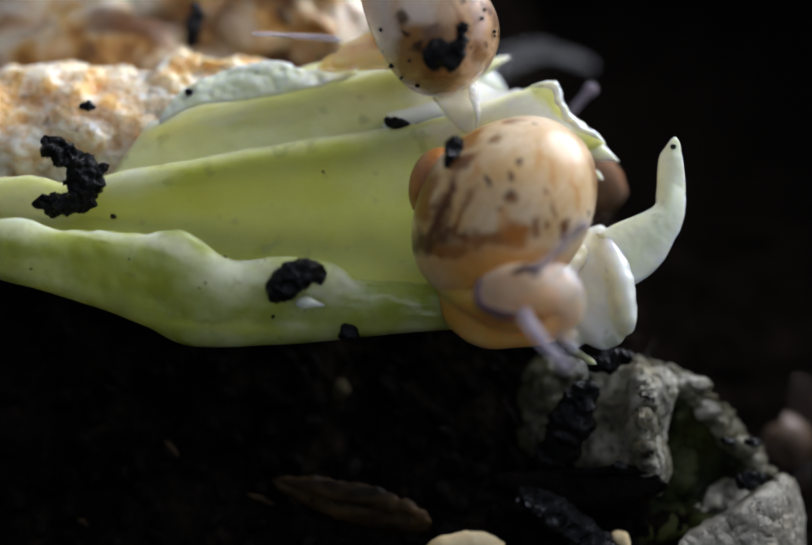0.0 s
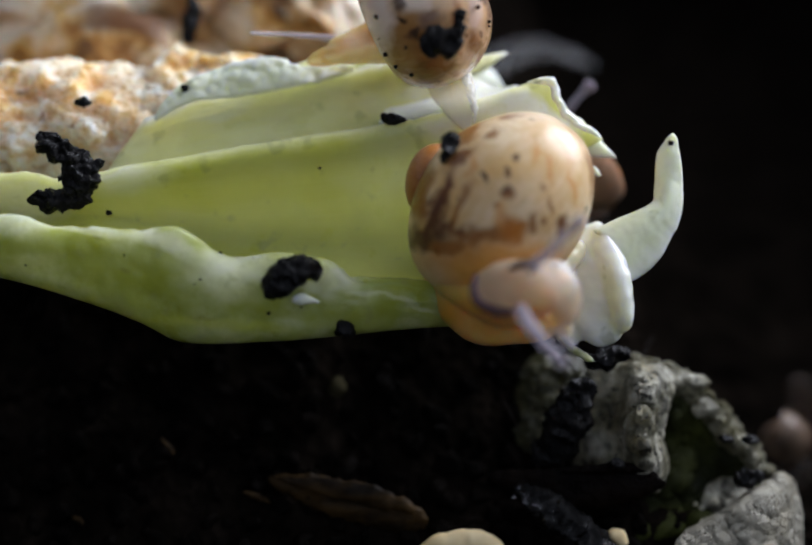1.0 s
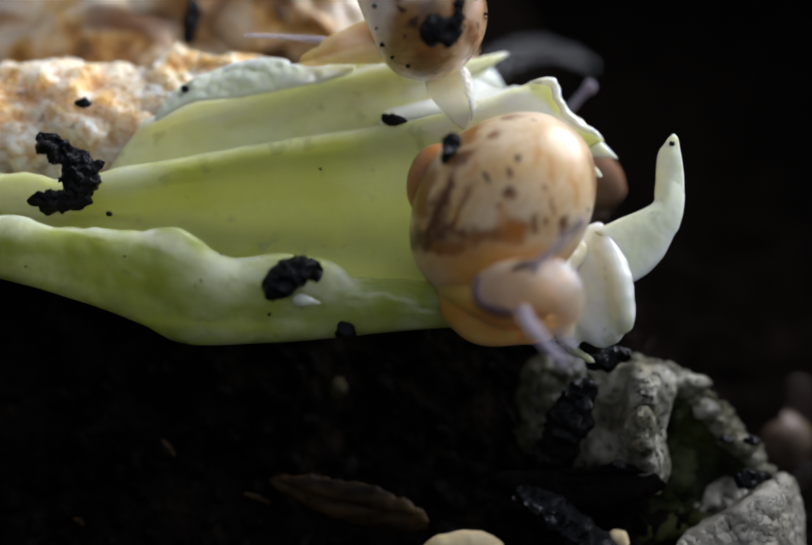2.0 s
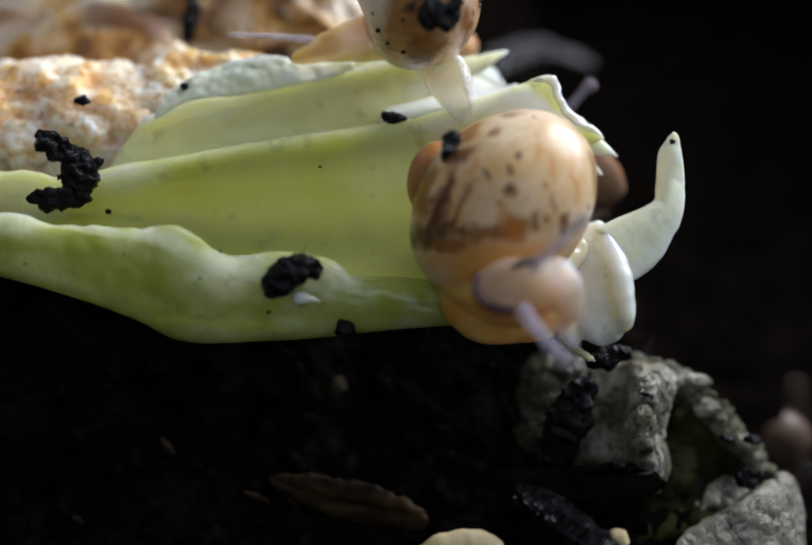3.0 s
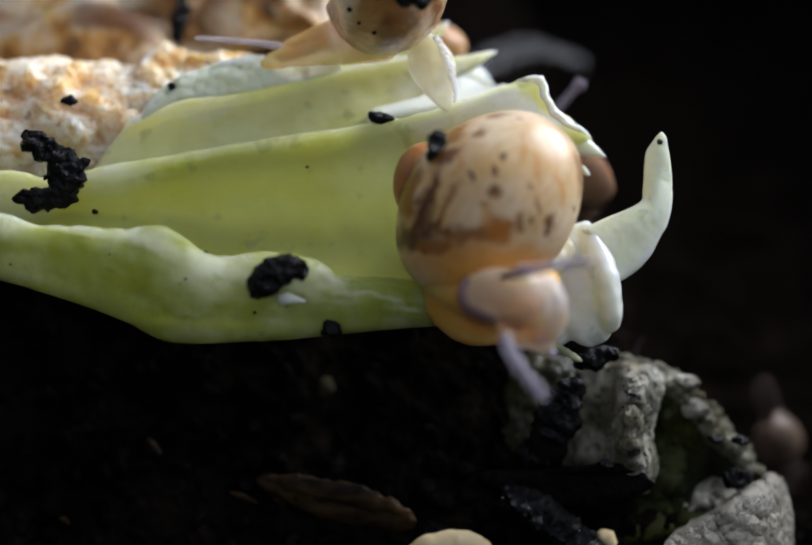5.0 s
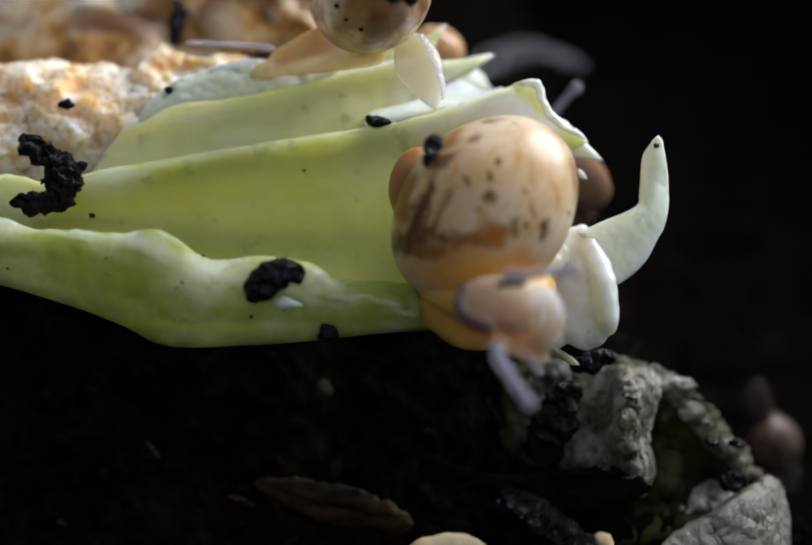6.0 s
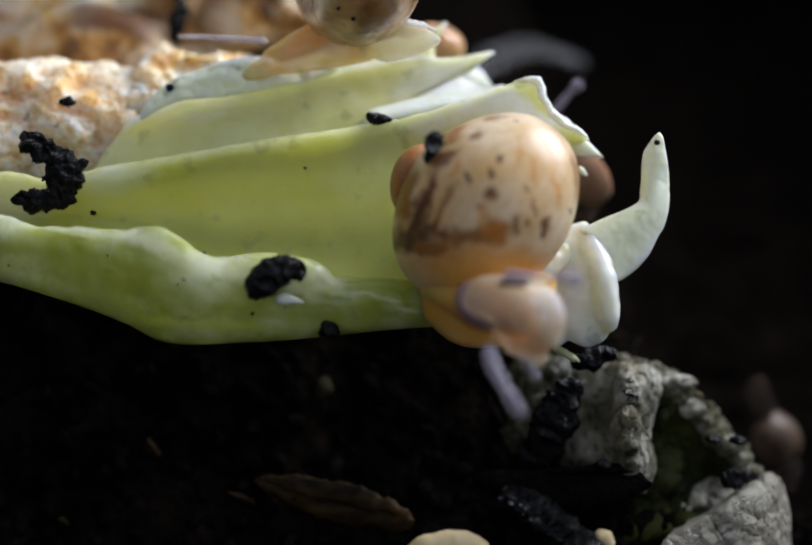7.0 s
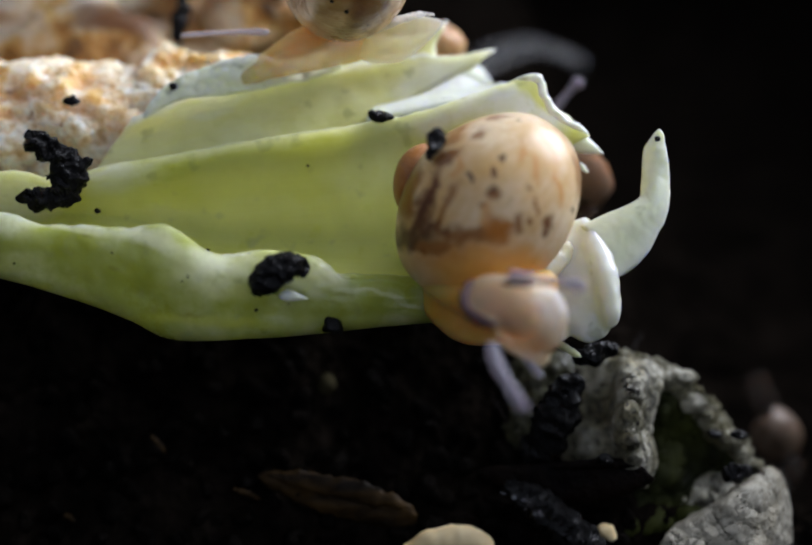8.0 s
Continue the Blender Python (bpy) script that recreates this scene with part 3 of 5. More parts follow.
def fused(ob, soft=8):
    """Overlapping limbs grown into one skin."""
    m = ob.modifiers.new("fuse", "REMESH")
    m.mode, m.voxel_size, m.use_smooth_shade = "VOXEL", 0.1 * MM, True
    m = ob.modifiers.new("soften", "SMOOTH")
    m.iterations, m.factor = soft, 0.5
    return ob


def world_place(ob):
    p = Vector()
    while ob:
        p += ob.location
        ob = ob.parent
    return p / MM


# ---- ground and added walls ----
def smooth(a, b, x):
    t = min(1.0, max(0.0, (x - a) / (b - a)))
    return t * t * (3 - 2 * t)


def ground_height(x, y):
    m = 8.3 * smooth(-7, 9, y)
    m *= 1 - 0.75 * smooth(8, 20, x)
    m *= 1 - 0.6 * smooth(25, 45, y)
    m -= 9 * smooth(11, 19, x) * smooth(-4, 5, y)
    return -12.3 + m


def bumps(x, y):
    p = (x, y, 0.0)
    return 0.8 * wobble(p, 4.2) + 0.45 * wobble(p, 1.5, 3) + 0.25 * wobble(p, 0.6, 7)


def build_ground():
    near = np.arange(-26, 26.01, 0.4)
    far = np.array([29, 33, 38, 45, 55, 70.0])
    xs = np.concatenate([-far[::-1], near, far])
    ys = np.concatenate([[-91, -70, -50, -35, -25], np.arange(-18, 40.01, 0.4), [43, 47, 53, 60, 70, 85, 100, 111]])
    v = [(x, y, ground_height(x, y) + bumps(x, y)) for x in xs for y in ys]
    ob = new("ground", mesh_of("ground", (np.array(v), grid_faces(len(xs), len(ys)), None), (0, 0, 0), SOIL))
    tagged(ob, "dark damp potting soil, crumbly and uneven", "soil", kind="structure")


def box(a, b):
    v = np.array([(x, y, z) for x in (a[0], b[0]) for y in (a[1], b[1]) for z in (a[2], b[2])], float)
    return v, [(0, 1, 3, 2), (4, 6, 7, 5), (0, 4, 5, 1), (2, 3, 7, 6), (0, 2, 6, 4), (1, 5, 7, 3)], None


def build_unseen_walls():
    # unseen walls, added to close the place and keep light off the far ground
    for name, a, b in (("wall_north", (-70, 110, -20), (70, 112, 22)), ("wall_south", (-70, -92, -20), (70, -90, 28)),
                       ("wall_east", (70, -92, -20), (72, 112, 22)), ("wall_west", (-72, -92, -20), (-70, 112, 45))):
        ob = new(name, mesh_of(name, box(a, b), (0, 0, 0), WALL_DARK))
        tagged(ob, "unseen dark wall added around the soil to block light", "wall", kind="structure")


build_ground()
build_unseen_walls()


# ---- the lettuce heart ----
def build_lettuce():
    t = thing("lettuce_heart", at(-4, -4, -4), "torn pale green lettuce heart with overlapping fleshy leaves on soil", "lettuce")
    # front leaf, rolled under along its lower edge
    fused(part("front_leaf", join(sheet([
        [(-20.04, 0.63, -2.5), (-14.34, -0.8, -2.5), (-9.59, -2.22, -2.5), (-3.42, -2.22, -2.5), (3.47, -1.75, -2.5)],
        [(-18.74, 0.46, 0.2), (-16.08, -0.17, 0.2), (-13.38, -0.96, 0.3), (-10.89, -1.86, 0.5), (-8.99, -2.67, 0.6), (-5.82, -2.63, 0.5), (-3.18, -2.46, 0.4), (-0.31, -2.18, 0), (3.33, -1.95, -0.8)],
        [(-18.41, 0.8, 0.9), (-15.79, 0.36, 0.9), (-13.14, -0.18, 1), (-10.69, -0.83, 1.2), (-8.46, -1.58, 1.5), (-5.71, -1.81, 1.2), (-3.13, -1.82, 1), (-0.31, -1.73, 0.6), (3.26, -1.64, 0)],
        [(-18.26, 1.66, 1.2), (-15.58, 1.26, 1.4), (-13.03, 1, 1.3), (-10.6, 0.78, 1.5), (-8.34, 0.14, 2), (-6.49, -0.39, 1.7), (-4.81, -0.72, 1.5), (-1.83, -1.16, 1), (3.26, -0.97, 0)],
        [(-18.36, 2.32, 1), (-16.18, 2.14, 1), (-14.4, 1.7, 1.1), (-10.66, 1.54, 1.3), (-9.25, 1.7, 1.6), (-8.54, 1.25, 1.6), (-7.58, 0.27, 1.4), (-6.56, 0.05, 1.3), (-5.14, 0.31, 1.4), (-3.63, 0.44, 1.5), (-2.45, -0.03, 1.4), (-1.79, -0.62, 0.9), (0.13, -0.85, 0.3), (3.31, -0.31, -0.6)],
    ], 0.9, 140, 52, 0.27, 2.1, seed=1, fray=0.15), sheet([
        [(-7.79, 0.14, 1.2), (-7.19, -0.55, 1.6), (-6.59, -0.93, 1.75), (-5.41, -1.18, 1.75), (-4.46, -1.29, 1.7), (-3.87, -1.23, 1.6)],
        [(-7.61, 0.23, 1.4), (-6.68, -0.07, 1.8), (-5.8, -0.39, 2), (-4.85, -0.46, 2), (-3.8, -0.5, 1.9), (-3.1, -0.72, 1.4)],
        [(-7.61, 0.36, 1.2), (-6.56, 0.5, 1.5), (-5.43, 0.61, 1.6), (-4.15, 0.61, 1.6), (-3.08, 0.25, 1.6), (-2.52, -0.47, 1.1)],
    ], 0.5, 90, 30, 0.16, 0.9, seed=21, fray=0.10), sheet([
        [(-4, -1.32, 1), (-2.05, -1.73, 0.9), (0.13, -1.97, 0.5), (2.81, -2.13, 0)],
        [(-3.32, -0.77, 1.3), (-1.81, -1.11, 1.25), (0.35, -1.34, 0.8), (2.8, -1.52, 0.2)],
        [(-2.8, -0.47, 1), (-1.4, -0.38, 0.8), (0.35, -0.48, 0.3), (2.71, -0.71, -0.2)],
    ], 0.5, 80, 40, 0.10, 1.6, 0.3, seed=22, fray=0.08)), LEAF_FRONT, t, "pale green front leaf with a whitish rolled rim and a torn fold"), 3)
    part("leaf_shred", limb([(-4.53, -1.26, 2, 0.1, 0.1), (-4.14, -1.21, 2.1, 0.26, 0.16), (-3.76, -1.26, 2.1, 0.16, 0.12), (-3.31, -1.37, 1.9, 0.03, 0.03)], 24, 12, 0.03, 0.4, 8), LEAF_PALE, t, "small cream torn shred")
    # hollow middle leaf that carries the feeding snail
    part("middle_leaf", sheet([
        [(-19.56, 1.31, -1.5), (-13.67, 1.3, -1.2), (-8.1, -0.42, -1), (-1.92, -1, -1), (1.74, -1, -1), (4.97, -0.77, -1.2), (6.86, 0.61, -1.5)],
        [(-19.8, 2.26, -2), (-13.94, 2.26, -2), (-8.47, 1.11, -2.8), (-2.01, 0.87, -2.8), (1.8, 1.1, -2.4), (5.07, 1.79, -2), (7.03, 2.95, -1.8)],
        [(-19.71, 3.3, -1.8), (-13.87, 3.19, -1.8), (-8.51, 3.04, -3), (-2.02, 3.52, -3), (1.81, 3.96, -2.6), (5.09, 4.63, -2.2), (7.51, 4.88, -1.9)],
        [(-19.51, 4.03, -1.4), (-16.89, 4.29, -1.2), (-15.31, 3.93, -1.3), (-13.67, 4.18, -1.2), (-12.35, 4.59, -1.4), (-10.55, 4.89, -1.6), (-5.73, 5.76, -2), (-1.03, 6.46, -1.8), (1.53, 6.94, -1.6), (3.62, 7.63, -1.6), (5.74, 8.42, -1.8), (6.74, 8.51, -1.9), (7.21, 7.36, -1.9), (9.03, 5.86, -1.9)],
    ], 0.6, 130, 44, 0.15, 3.0, 0.03, seed=2, fray=0.10), LEAF_MID, t, "smooth hollow yellow-green middle leaf")
    part("rear_leaf", sheet([
        [(-13.65, 3.9, -2.0), (-10.28, 4.4, -2.3), (-5.84, 5.2, -2.7), (-1.31, 6.1, -3.0), (1.14, 7.95, -4.2), (2.89, 9.09, -4.6), (4.15, 9.81, -4.7)],
        [(-12.71, 5.63, -2.6), (-9.76, 6.68, -3.2), (-5.49, 7.51, -3.8), (-1.33, 8.05, -4.1), (1.14, 9.12, -4.5), (2.9, 9.71, -4.7), (4.54, 10.14, -4.8)],
        [(-11.76, 6.94, -2.6), (-9.27, 7.88, -3.2), (-5.49, 8.73, -3.8), (-1.58, 9.66, -4.1), (1.15, 10.19, -4.6), (3.16, 10.14, -4.8), (5.05, 10.46, -4.9)],
    ], 0.6, 100, 30, 0.2, 2.5, 0.03, seed=3, fray=0.12), LEAF_REAR, t, "ribbed pale green rear leaf ending in a thin point")
    part("leaf_frill", sheet([
        [(-11.47, 6.67, -2.4), (-9.62, 7.65, -2.6), (-7.27, 8, -2.8), (-4.45, 8.58, -3.3), (-2.3, 9.32, -3.7)],
        [(-10.93, 7.65, -2.6), (-9.19, 8.58, -2.8), (-6.83, 8.81, -3), (-4.46, 9.09, -3.4), (-2.3, 9.49, -3.7)],
        [(-10.31, 8.38, -3), (-8.55, 9.29, -3.2), (-5.92, 9.81, -3.4), (-4.36, 9.52, -3.6), (-2.3, 9.66, -3.8)],
    ], 0.3, 80, 26, 0.3, 1.1, seed=5, fray=0.35), LEAF_PALE, t, "whitish crinkled frill folded outward")
    part("back_leaf", sheet([
        [(-7.51, 8.07, -4.2), (-3.59, 8.64, -4.6), (-0.6, 9.19, -4.8), (2.42, 9.73, -5)],
        [(-7.05, 8.98, -4.4), (-3.61, 9.69, -4.8), (-0.6, 10.28, -5), (2.17, 10.61, -5)],
        [(-6.09, 9.39, -4.6), (-3.37, 10.36, -5), (-0.1, 11.19, -5.2), (1.42, 11.19, -5.2), (2.76, 12, -5.2)],
    ], 0.5, 60, 20, 0.15, 1.5, seed=6), LEAF_REAR, t, "thin back leaf with a sharp torn point")
    # cut-white colour here stands in for light coming through the leaf
    part("inner_leaf", sheet([
        [(-1.08, 6.58, -2), (0.38, 6.81, -2), (2.25, 7.23, -2), (4.13, 7.66, -2), (5.42, 7.89, -2)],
        [(-0.93, 7.14, -2.8), (0.38, 7.4, -2.8), (2.06, 7.75, -2.9), (3.86, 8.06, -2.9), (5.4, 8.28, -2.8)],
        [(-0.88, 7.45, -3.8), (0.39, 7.7, -3.8), (1.62, 8.13, -4), (3.27, 9.14, -4.6), (4.43, 8.43, -3.8), (5.36, 8.55, -3.4)],
    ], 0.3, 70, 20, 0.06, 1.0, seed=7, fray=0.12), LEAF_WHITE, t, "pale inner leaf edge, whitened for the light behind")
    part("cut_edge", limb([(5.52, 8.2, -1.9, 0.12, 0.14), (6.16, 8.41, -1.8, 0.16, 0.19), (6.71, 8.31, -1.75, 0.23, 0.21), (6.94, 7.6, -1.7, 0.21, 0.21), (7.26, 7, -1.7, 0.19, 0.21), (7.88, 6.44, -1.75, 0.21, 0.21), (8.55, 6.13, -1.85, 0.16, 0.19), (8.94, 5.93, -1.9, 0.07, 0.07)], 80, 16, 0.10, 0.4, 4), LEAF_WHITE, t, "bright white cut edge")
    part("torn_spike", limb([(7.28, 6.58, -2.6, 0.9, 0.3), (8.47, 5.75, -2.6, 0.55, 0.25), (9.81, 5.11, -2.6, 0.05, 0.05)], 20, 12), LEAF_PALE, t, "thin torn spike")
    part("torn_shred", limb([(8.58, 4.68, -2.2, 0.1, 0.1), (8.77, 4.4, -2.2, 0.14, 0.1), (9.01, 4.21, -2.2, 0.04, 0.04)], 14, 10), LEAF_PALE, t)
    part("far_flap", sheet([
        [(2.36, 9.04, -8), (3.79, 9.1, -8), (5.4, 9.2, -8)],
        [(2.75, 10.25, -8.6), (3.97, 10.25, -8.6), (5.04, 9.72, -8.4)],
        [(3.02, 11.3, -9.4), (3.9, 11.19, -9.4), (4.89, 10.11, -9)],
    ], 0.4, 40, 20, 0.1, 1.2, seed=23), LEAF_WHITE, t, "pale leaf flap behind")
    # cut rib at the end, with a curled horn
    fused(part("cut_rib", join(
        limb([(7.76, 1.89, -1.6, 0.6, 0.51), (8.1, 0.84, -1, 1.14, 0.64), (8.29, -0.53, -0.6, 1.36, 0.68), (8.41, -1.89, -0.5, 1.4, 0.63), (8.31, -2.68, -0.5, 1.13, 0.54), (8.06, -3.21, -0.6, 0.54, 0.32)], 60, 26, 0.12, 0.6, 6),
        limb([(8.48, 2, -1.5, 0.37, 0.42), (8.77, 1.05, -0.5, 0.54, 0.63), (9.06, -0.08, 0, 0.62, 0.71), (9.3, -1.19, 0.2, 0.58, 0.71), (9.44, -2.13, 0, 0.45, 0.58), (9.38, -2.56, -0.4, 0.27, 0.32)], 60, 24, 0.10, 0.6, 2),
        limb([(8.54, 0.6, -0.7, 0.91, 0.59), (8.86, -0.75, -0.3, 0.99, 0.63), (9.01, -1.99, -0.3, 0.81, 0.58)], 50, 22, 0.10, 0.5, 8),
        limb([(7.35, -1.2, -0.8, 0.8, 0.46), (7.28, -2.6, -0.7, 0.75, 0.41), (7.2, -3.4, -0.7, 0.35, 0.26)], 30, 16, 0.08, 0.6, 3)), LEAF_RIB, t, "wet white cut rib"), 12)
    part("curled_horn", sheet([
        [(8.26, 1.69, -0.40), (9.29, 2.18, -0.50), (10.21, 2.55, -0.60), (10.79, 2.81, -0.80), (11.04, 3.05, -0.95), (11.12, 3.48, -1.10), (11.15, 4.28, -1.10), (11.21, 5.14, -1.00), (11.56, 5.63, -0.95), (11.80, 5.97, -0.90)],
        [(8.86, 0.82, -0.10), (9.90, 1.36, -0.20), (10.82, 2.04, -0.35), (11.33, 2.63, -0.50), (11.57, 3.33, -0.65), (11.68, 4.13, -0.80), (11.70, 5.04, -0.80), (11.76, 5.57, -0.85), (11.87, 5.97, -0.90)],
        [(9.72, -0.58, -0.40), (10.31, -0.32, -0.50), (11.12, 0.37, -0.60), (11.75, 1.29, -0.80), (12.08, 1.97, -0.95), (12.34, 3.13, -1.10), (12.24, 4.38, -1.00), (12.07, 5.40, -0.95), (11.91, 5.95, -0.90)],
    ], 0.36, 120, 30, 0.06, 1.0, seed=4, fray=0.06), LEAF_HORN, t, "pale horn-shaped sliver curling upward")
    part("sliver", limb([(6.56, -2.8, 0, 0.09, 0.09), (7.33, -3.41, -0.3, 0.16, 0.11), (7.95, -3.79, -0.6, 0.16, 0.11), (8.38, -4.04, -0.8, 0.07, 0.07)], 30, 10, 0.05, 0.4, 4), LEAF_FRONT, t, "yellow-green sliver under the rib")


# ---- the soaked bread ----
def crumb_lump(centre, radii, seed, turn, grain=1.0, sub=6):
    """Wet crumb: soft lumps broken into small rounded grains."""
    v, f, _ = lump(centre, radii, 0.0, 1.0, seed, sub, turn)
    c = np.array(centre)
    o = []
    for q in v:
        n = (q - c) / (np.linalg.norm(q - c) + 1e-9)
        d, _ = noise.voronoi(Vector(q) / (0.62 * grain) + Vector((seed, 0, seed)))
        e, _ = noise.voronoi(Vector(q) / (0.30 * grain) + Vector((0, seed, seed)))
        w = 0.9 * wobble(q, 2.6 * grain, seed) + 0.45 * wobble(q, 1.0 * grain, seed + 2) - 0.30 * d[0] - 0.14 * e[0] + 0.12 * wobble(q, 0.2 * grain, seed + 8)
        o.append(q + n * w * grain)
    return np.array(o), f, None


BALLS[6] = ball(6)


def build_bread():
    t = thing("soaked_bread", at(*(-17.05, 2.86, -8)), "soaked crumbly bread, cream with orange patches, leaning on lettuce", "bread")
    for c, r, seed, turn in (((-17.74, 6.4, -7), (8.4, 4.1, 4.4), 1.0, 6), ((-12.08, 7.59, -7), (4.8, 2.9, 3.0), 4.0, 24),
                             ((-9.15, 9.7, -7.5), (3.8, 1.3, 2.3), 6.0, 5), ((-19.47, 4.75, -8), (9.0, 5.0, 5.0), 2.0, 0)):
        part("crumb", crumb_lump(at(*c), r, seed, turn), CRUMB, t)
    t = thing("bread_crust", at(*(-18.7, 7.25, -17)), "soft soaked bread crust, cream and dark brown", "bread")
    for c, r, size, seed in (((-21.95, 15.35, -14), (9, 4.6, 5), 2.0, 8.0), ((-14.02, 14.1, -15), (6.5, 4.2, 5), 1.8, 3.0), ((-6.66, 14.47, -13), (4, 4.2, 4), 1.7, 5.0),
                             ((-19.04, 19.12, -18), (15, 6, 6), 2.6, 9.0), ((-18.65, 10.39, -15), (14, 7, 6), 2.6, 2.0)):
        part("crust_lump", crumb_lump(at(*c), r, seed, 0, 0.9 * size, 5), CRUST, t)


build_lettuce()
build_bread()


# ---- the stone ----
def build_stone():
    t = thing("porous_stone", (12.7, -3.12, -11.43), "pale grey porous stone with a green algae hollow on soil", "stone")
    part("crag", sheet([
        [(6.67, -10.70, -5.7), (8.18, -10.38, -4.9), (9.90, -10.20, -3.6), (10.67, -9.96, -2.1), (11.68, -10.34, -3.2)],
        [(7.41, -9.13, -5.5), (8.73, -8.74, -4.5), (10.04, -8.65, -3.2), (10.75, -8.42, -1.5), (12.21, -8.94, -3.2)],
        [(8.34, -7.85, -5.5), (9.31, -7.32, -4.3), (10.13, -7.19, -3.1), (10.45, -7.03, -1.5), (11.92, -7.42, -3.2)],
        [(8.71, -6.27, -5.7), (9.65, -5.78, -4.7), (10.43, -5.55, -3.3), (10.83, -5.26, -1.8), (12.63, -5.47, -3.8)],
        [(8.65, -4.88, -6.3), (9.61, -4.49, -5.7), (10.62, -4.45, -4.6), (11.23, -4.47, -3.6), (12.62, -4.92, -4.6)],
    ], 0.6, 170, 130, 0.10, 0.7, seed=11, fray=0.45, chip=0.75, grit=0.14), STONE, t, "pale jagged crag")
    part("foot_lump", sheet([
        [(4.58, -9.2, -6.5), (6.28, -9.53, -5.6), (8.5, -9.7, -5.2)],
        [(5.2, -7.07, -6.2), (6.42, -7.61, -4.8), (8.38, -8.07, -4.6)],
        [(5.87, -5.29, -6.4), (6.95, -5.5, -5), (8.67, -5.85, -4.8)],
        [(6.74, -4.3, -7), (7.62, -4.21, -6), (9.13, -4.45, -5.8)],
    ], 0.6, 80, 70, 0.3, 1.0, seed=16, fray=0.3, chip=0.6, grit=0.24), STONE_DARK, t, "dark greenish shoulder")
    part("rim", sheet([
        [(11.65, -5.9, -5.2), (12.97, -6.69, -5.4), (14.13, -7.79, -5.6), (15, -8.81, -5.6), (16.03, -9.57, -5.2), (16.98, -10.11, -4.6)],
        [(11.02, -4.88, -4), (12.46, -5.29, -3.9), (13.86, -6.14, -4.2), (14.92, -7.33, -4.4), (15.95, -8.46, -4.3), (17.17, -9.78, -4)],
        [(10.62, -3.81, -5), (11.32, -4.33, -4.6), (12.84, -4.64, -4.5), (14.53, -5.6, -4.8), (15.6, -6.91, -5), (16.83, -8.39, -5), (18.35, -10.06, -4.6)],
    ], 0.3, 220, 80, 0.25, 0.6, seed=17, fray=0.8, chip=0.7, grit=0.3), STONE_LICHEN, t, "rough rim with yellowish lichen")
    for c, r, seed in (((14.28, -6.59, -3.9), (0.7, 0.42, 0.4), 3), ((13.55, -5.3, -4), (0.9, 0.4, 0.4), 8), ((16.09, -8.23, -3.9), (0.65, 0.4, 0.4), 5)):
        part("knob", lump(at(*c), r, 0.3, 0.5, seed, 4), STONE, t, "pale worn knob on the rim")
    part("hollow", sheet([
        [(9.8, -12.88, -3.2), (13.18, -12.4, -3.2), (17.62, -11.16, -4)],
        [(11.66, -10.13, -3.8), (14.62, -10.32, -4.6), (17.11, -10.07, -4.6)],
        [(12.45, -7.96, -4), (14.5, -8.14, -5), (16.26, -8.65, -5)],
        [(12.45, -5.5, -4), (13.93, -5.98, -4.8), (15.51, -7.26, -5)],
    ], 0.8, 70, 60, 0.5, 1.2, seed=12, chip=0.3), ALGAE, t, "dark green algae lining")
    part("slab", sheet([
        [(11.52, -13.32, -1.6), (14.2, -13.22, -1.3), (16.08, -13.25, -1.4), (18.97, -14.17, -4.2)],
        [(12.01, -12.54, -1.7), (14.23, -11.87, -1.4), (15.85, -11.64, -1.4), (17.11, -11.75, -2.2), (18.83, -12.32, -4.2)],
        [(12.72, -12.21, -2.1), (14.38, -11.24, -1.8), (15.74, -10.37, -1.7), (17.07, -10.26, -2.4), (18.7, -11.33, -4.2)],
        [(13.42, -12.35, -3.2), (14.92, -11.33, -3), (16.48, -10.22, -3), (17.48, -9.62, -3.4), (18.68, -10.44, -4.6)],
    ], 0.6, 130, 90, 0.12, 0.8, seed=13, fray=0.35, chip=0.5, grit=0.08), STONE_PALE, t, "paler slab")
    part("ledge", sheet([
        [(12.82, -12.63, -3.6), (13.93, -12.18, -3.3), (15.67, -11.24, -3.4)],
        [(13.43, -11.28, -4), (14.47, -10.86, -3.8), (16.22, -10.51, -3.9)],
        [(13.99, -10.68, -4.6), (15.36, -10.06, -4.6), (16.61, -10.19, -4.6)],
    ], 0.5, 70, 50, 0.1, 0.7, seed=14, fray=0.3, chip=0.4, grit=0.24), STONE, t, "grey ledge inside the hollow")
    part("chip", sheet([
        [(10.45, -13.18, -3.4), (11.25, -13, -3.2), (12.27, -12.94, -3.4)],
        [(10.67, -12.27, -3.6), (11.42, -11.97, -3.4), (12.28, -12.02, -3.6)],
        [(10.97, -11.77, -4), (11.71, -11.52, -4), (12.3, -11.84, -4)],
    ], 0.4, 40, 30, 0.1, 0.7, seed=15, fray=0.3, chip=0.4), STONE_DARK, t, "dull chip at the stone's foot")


build_stone()


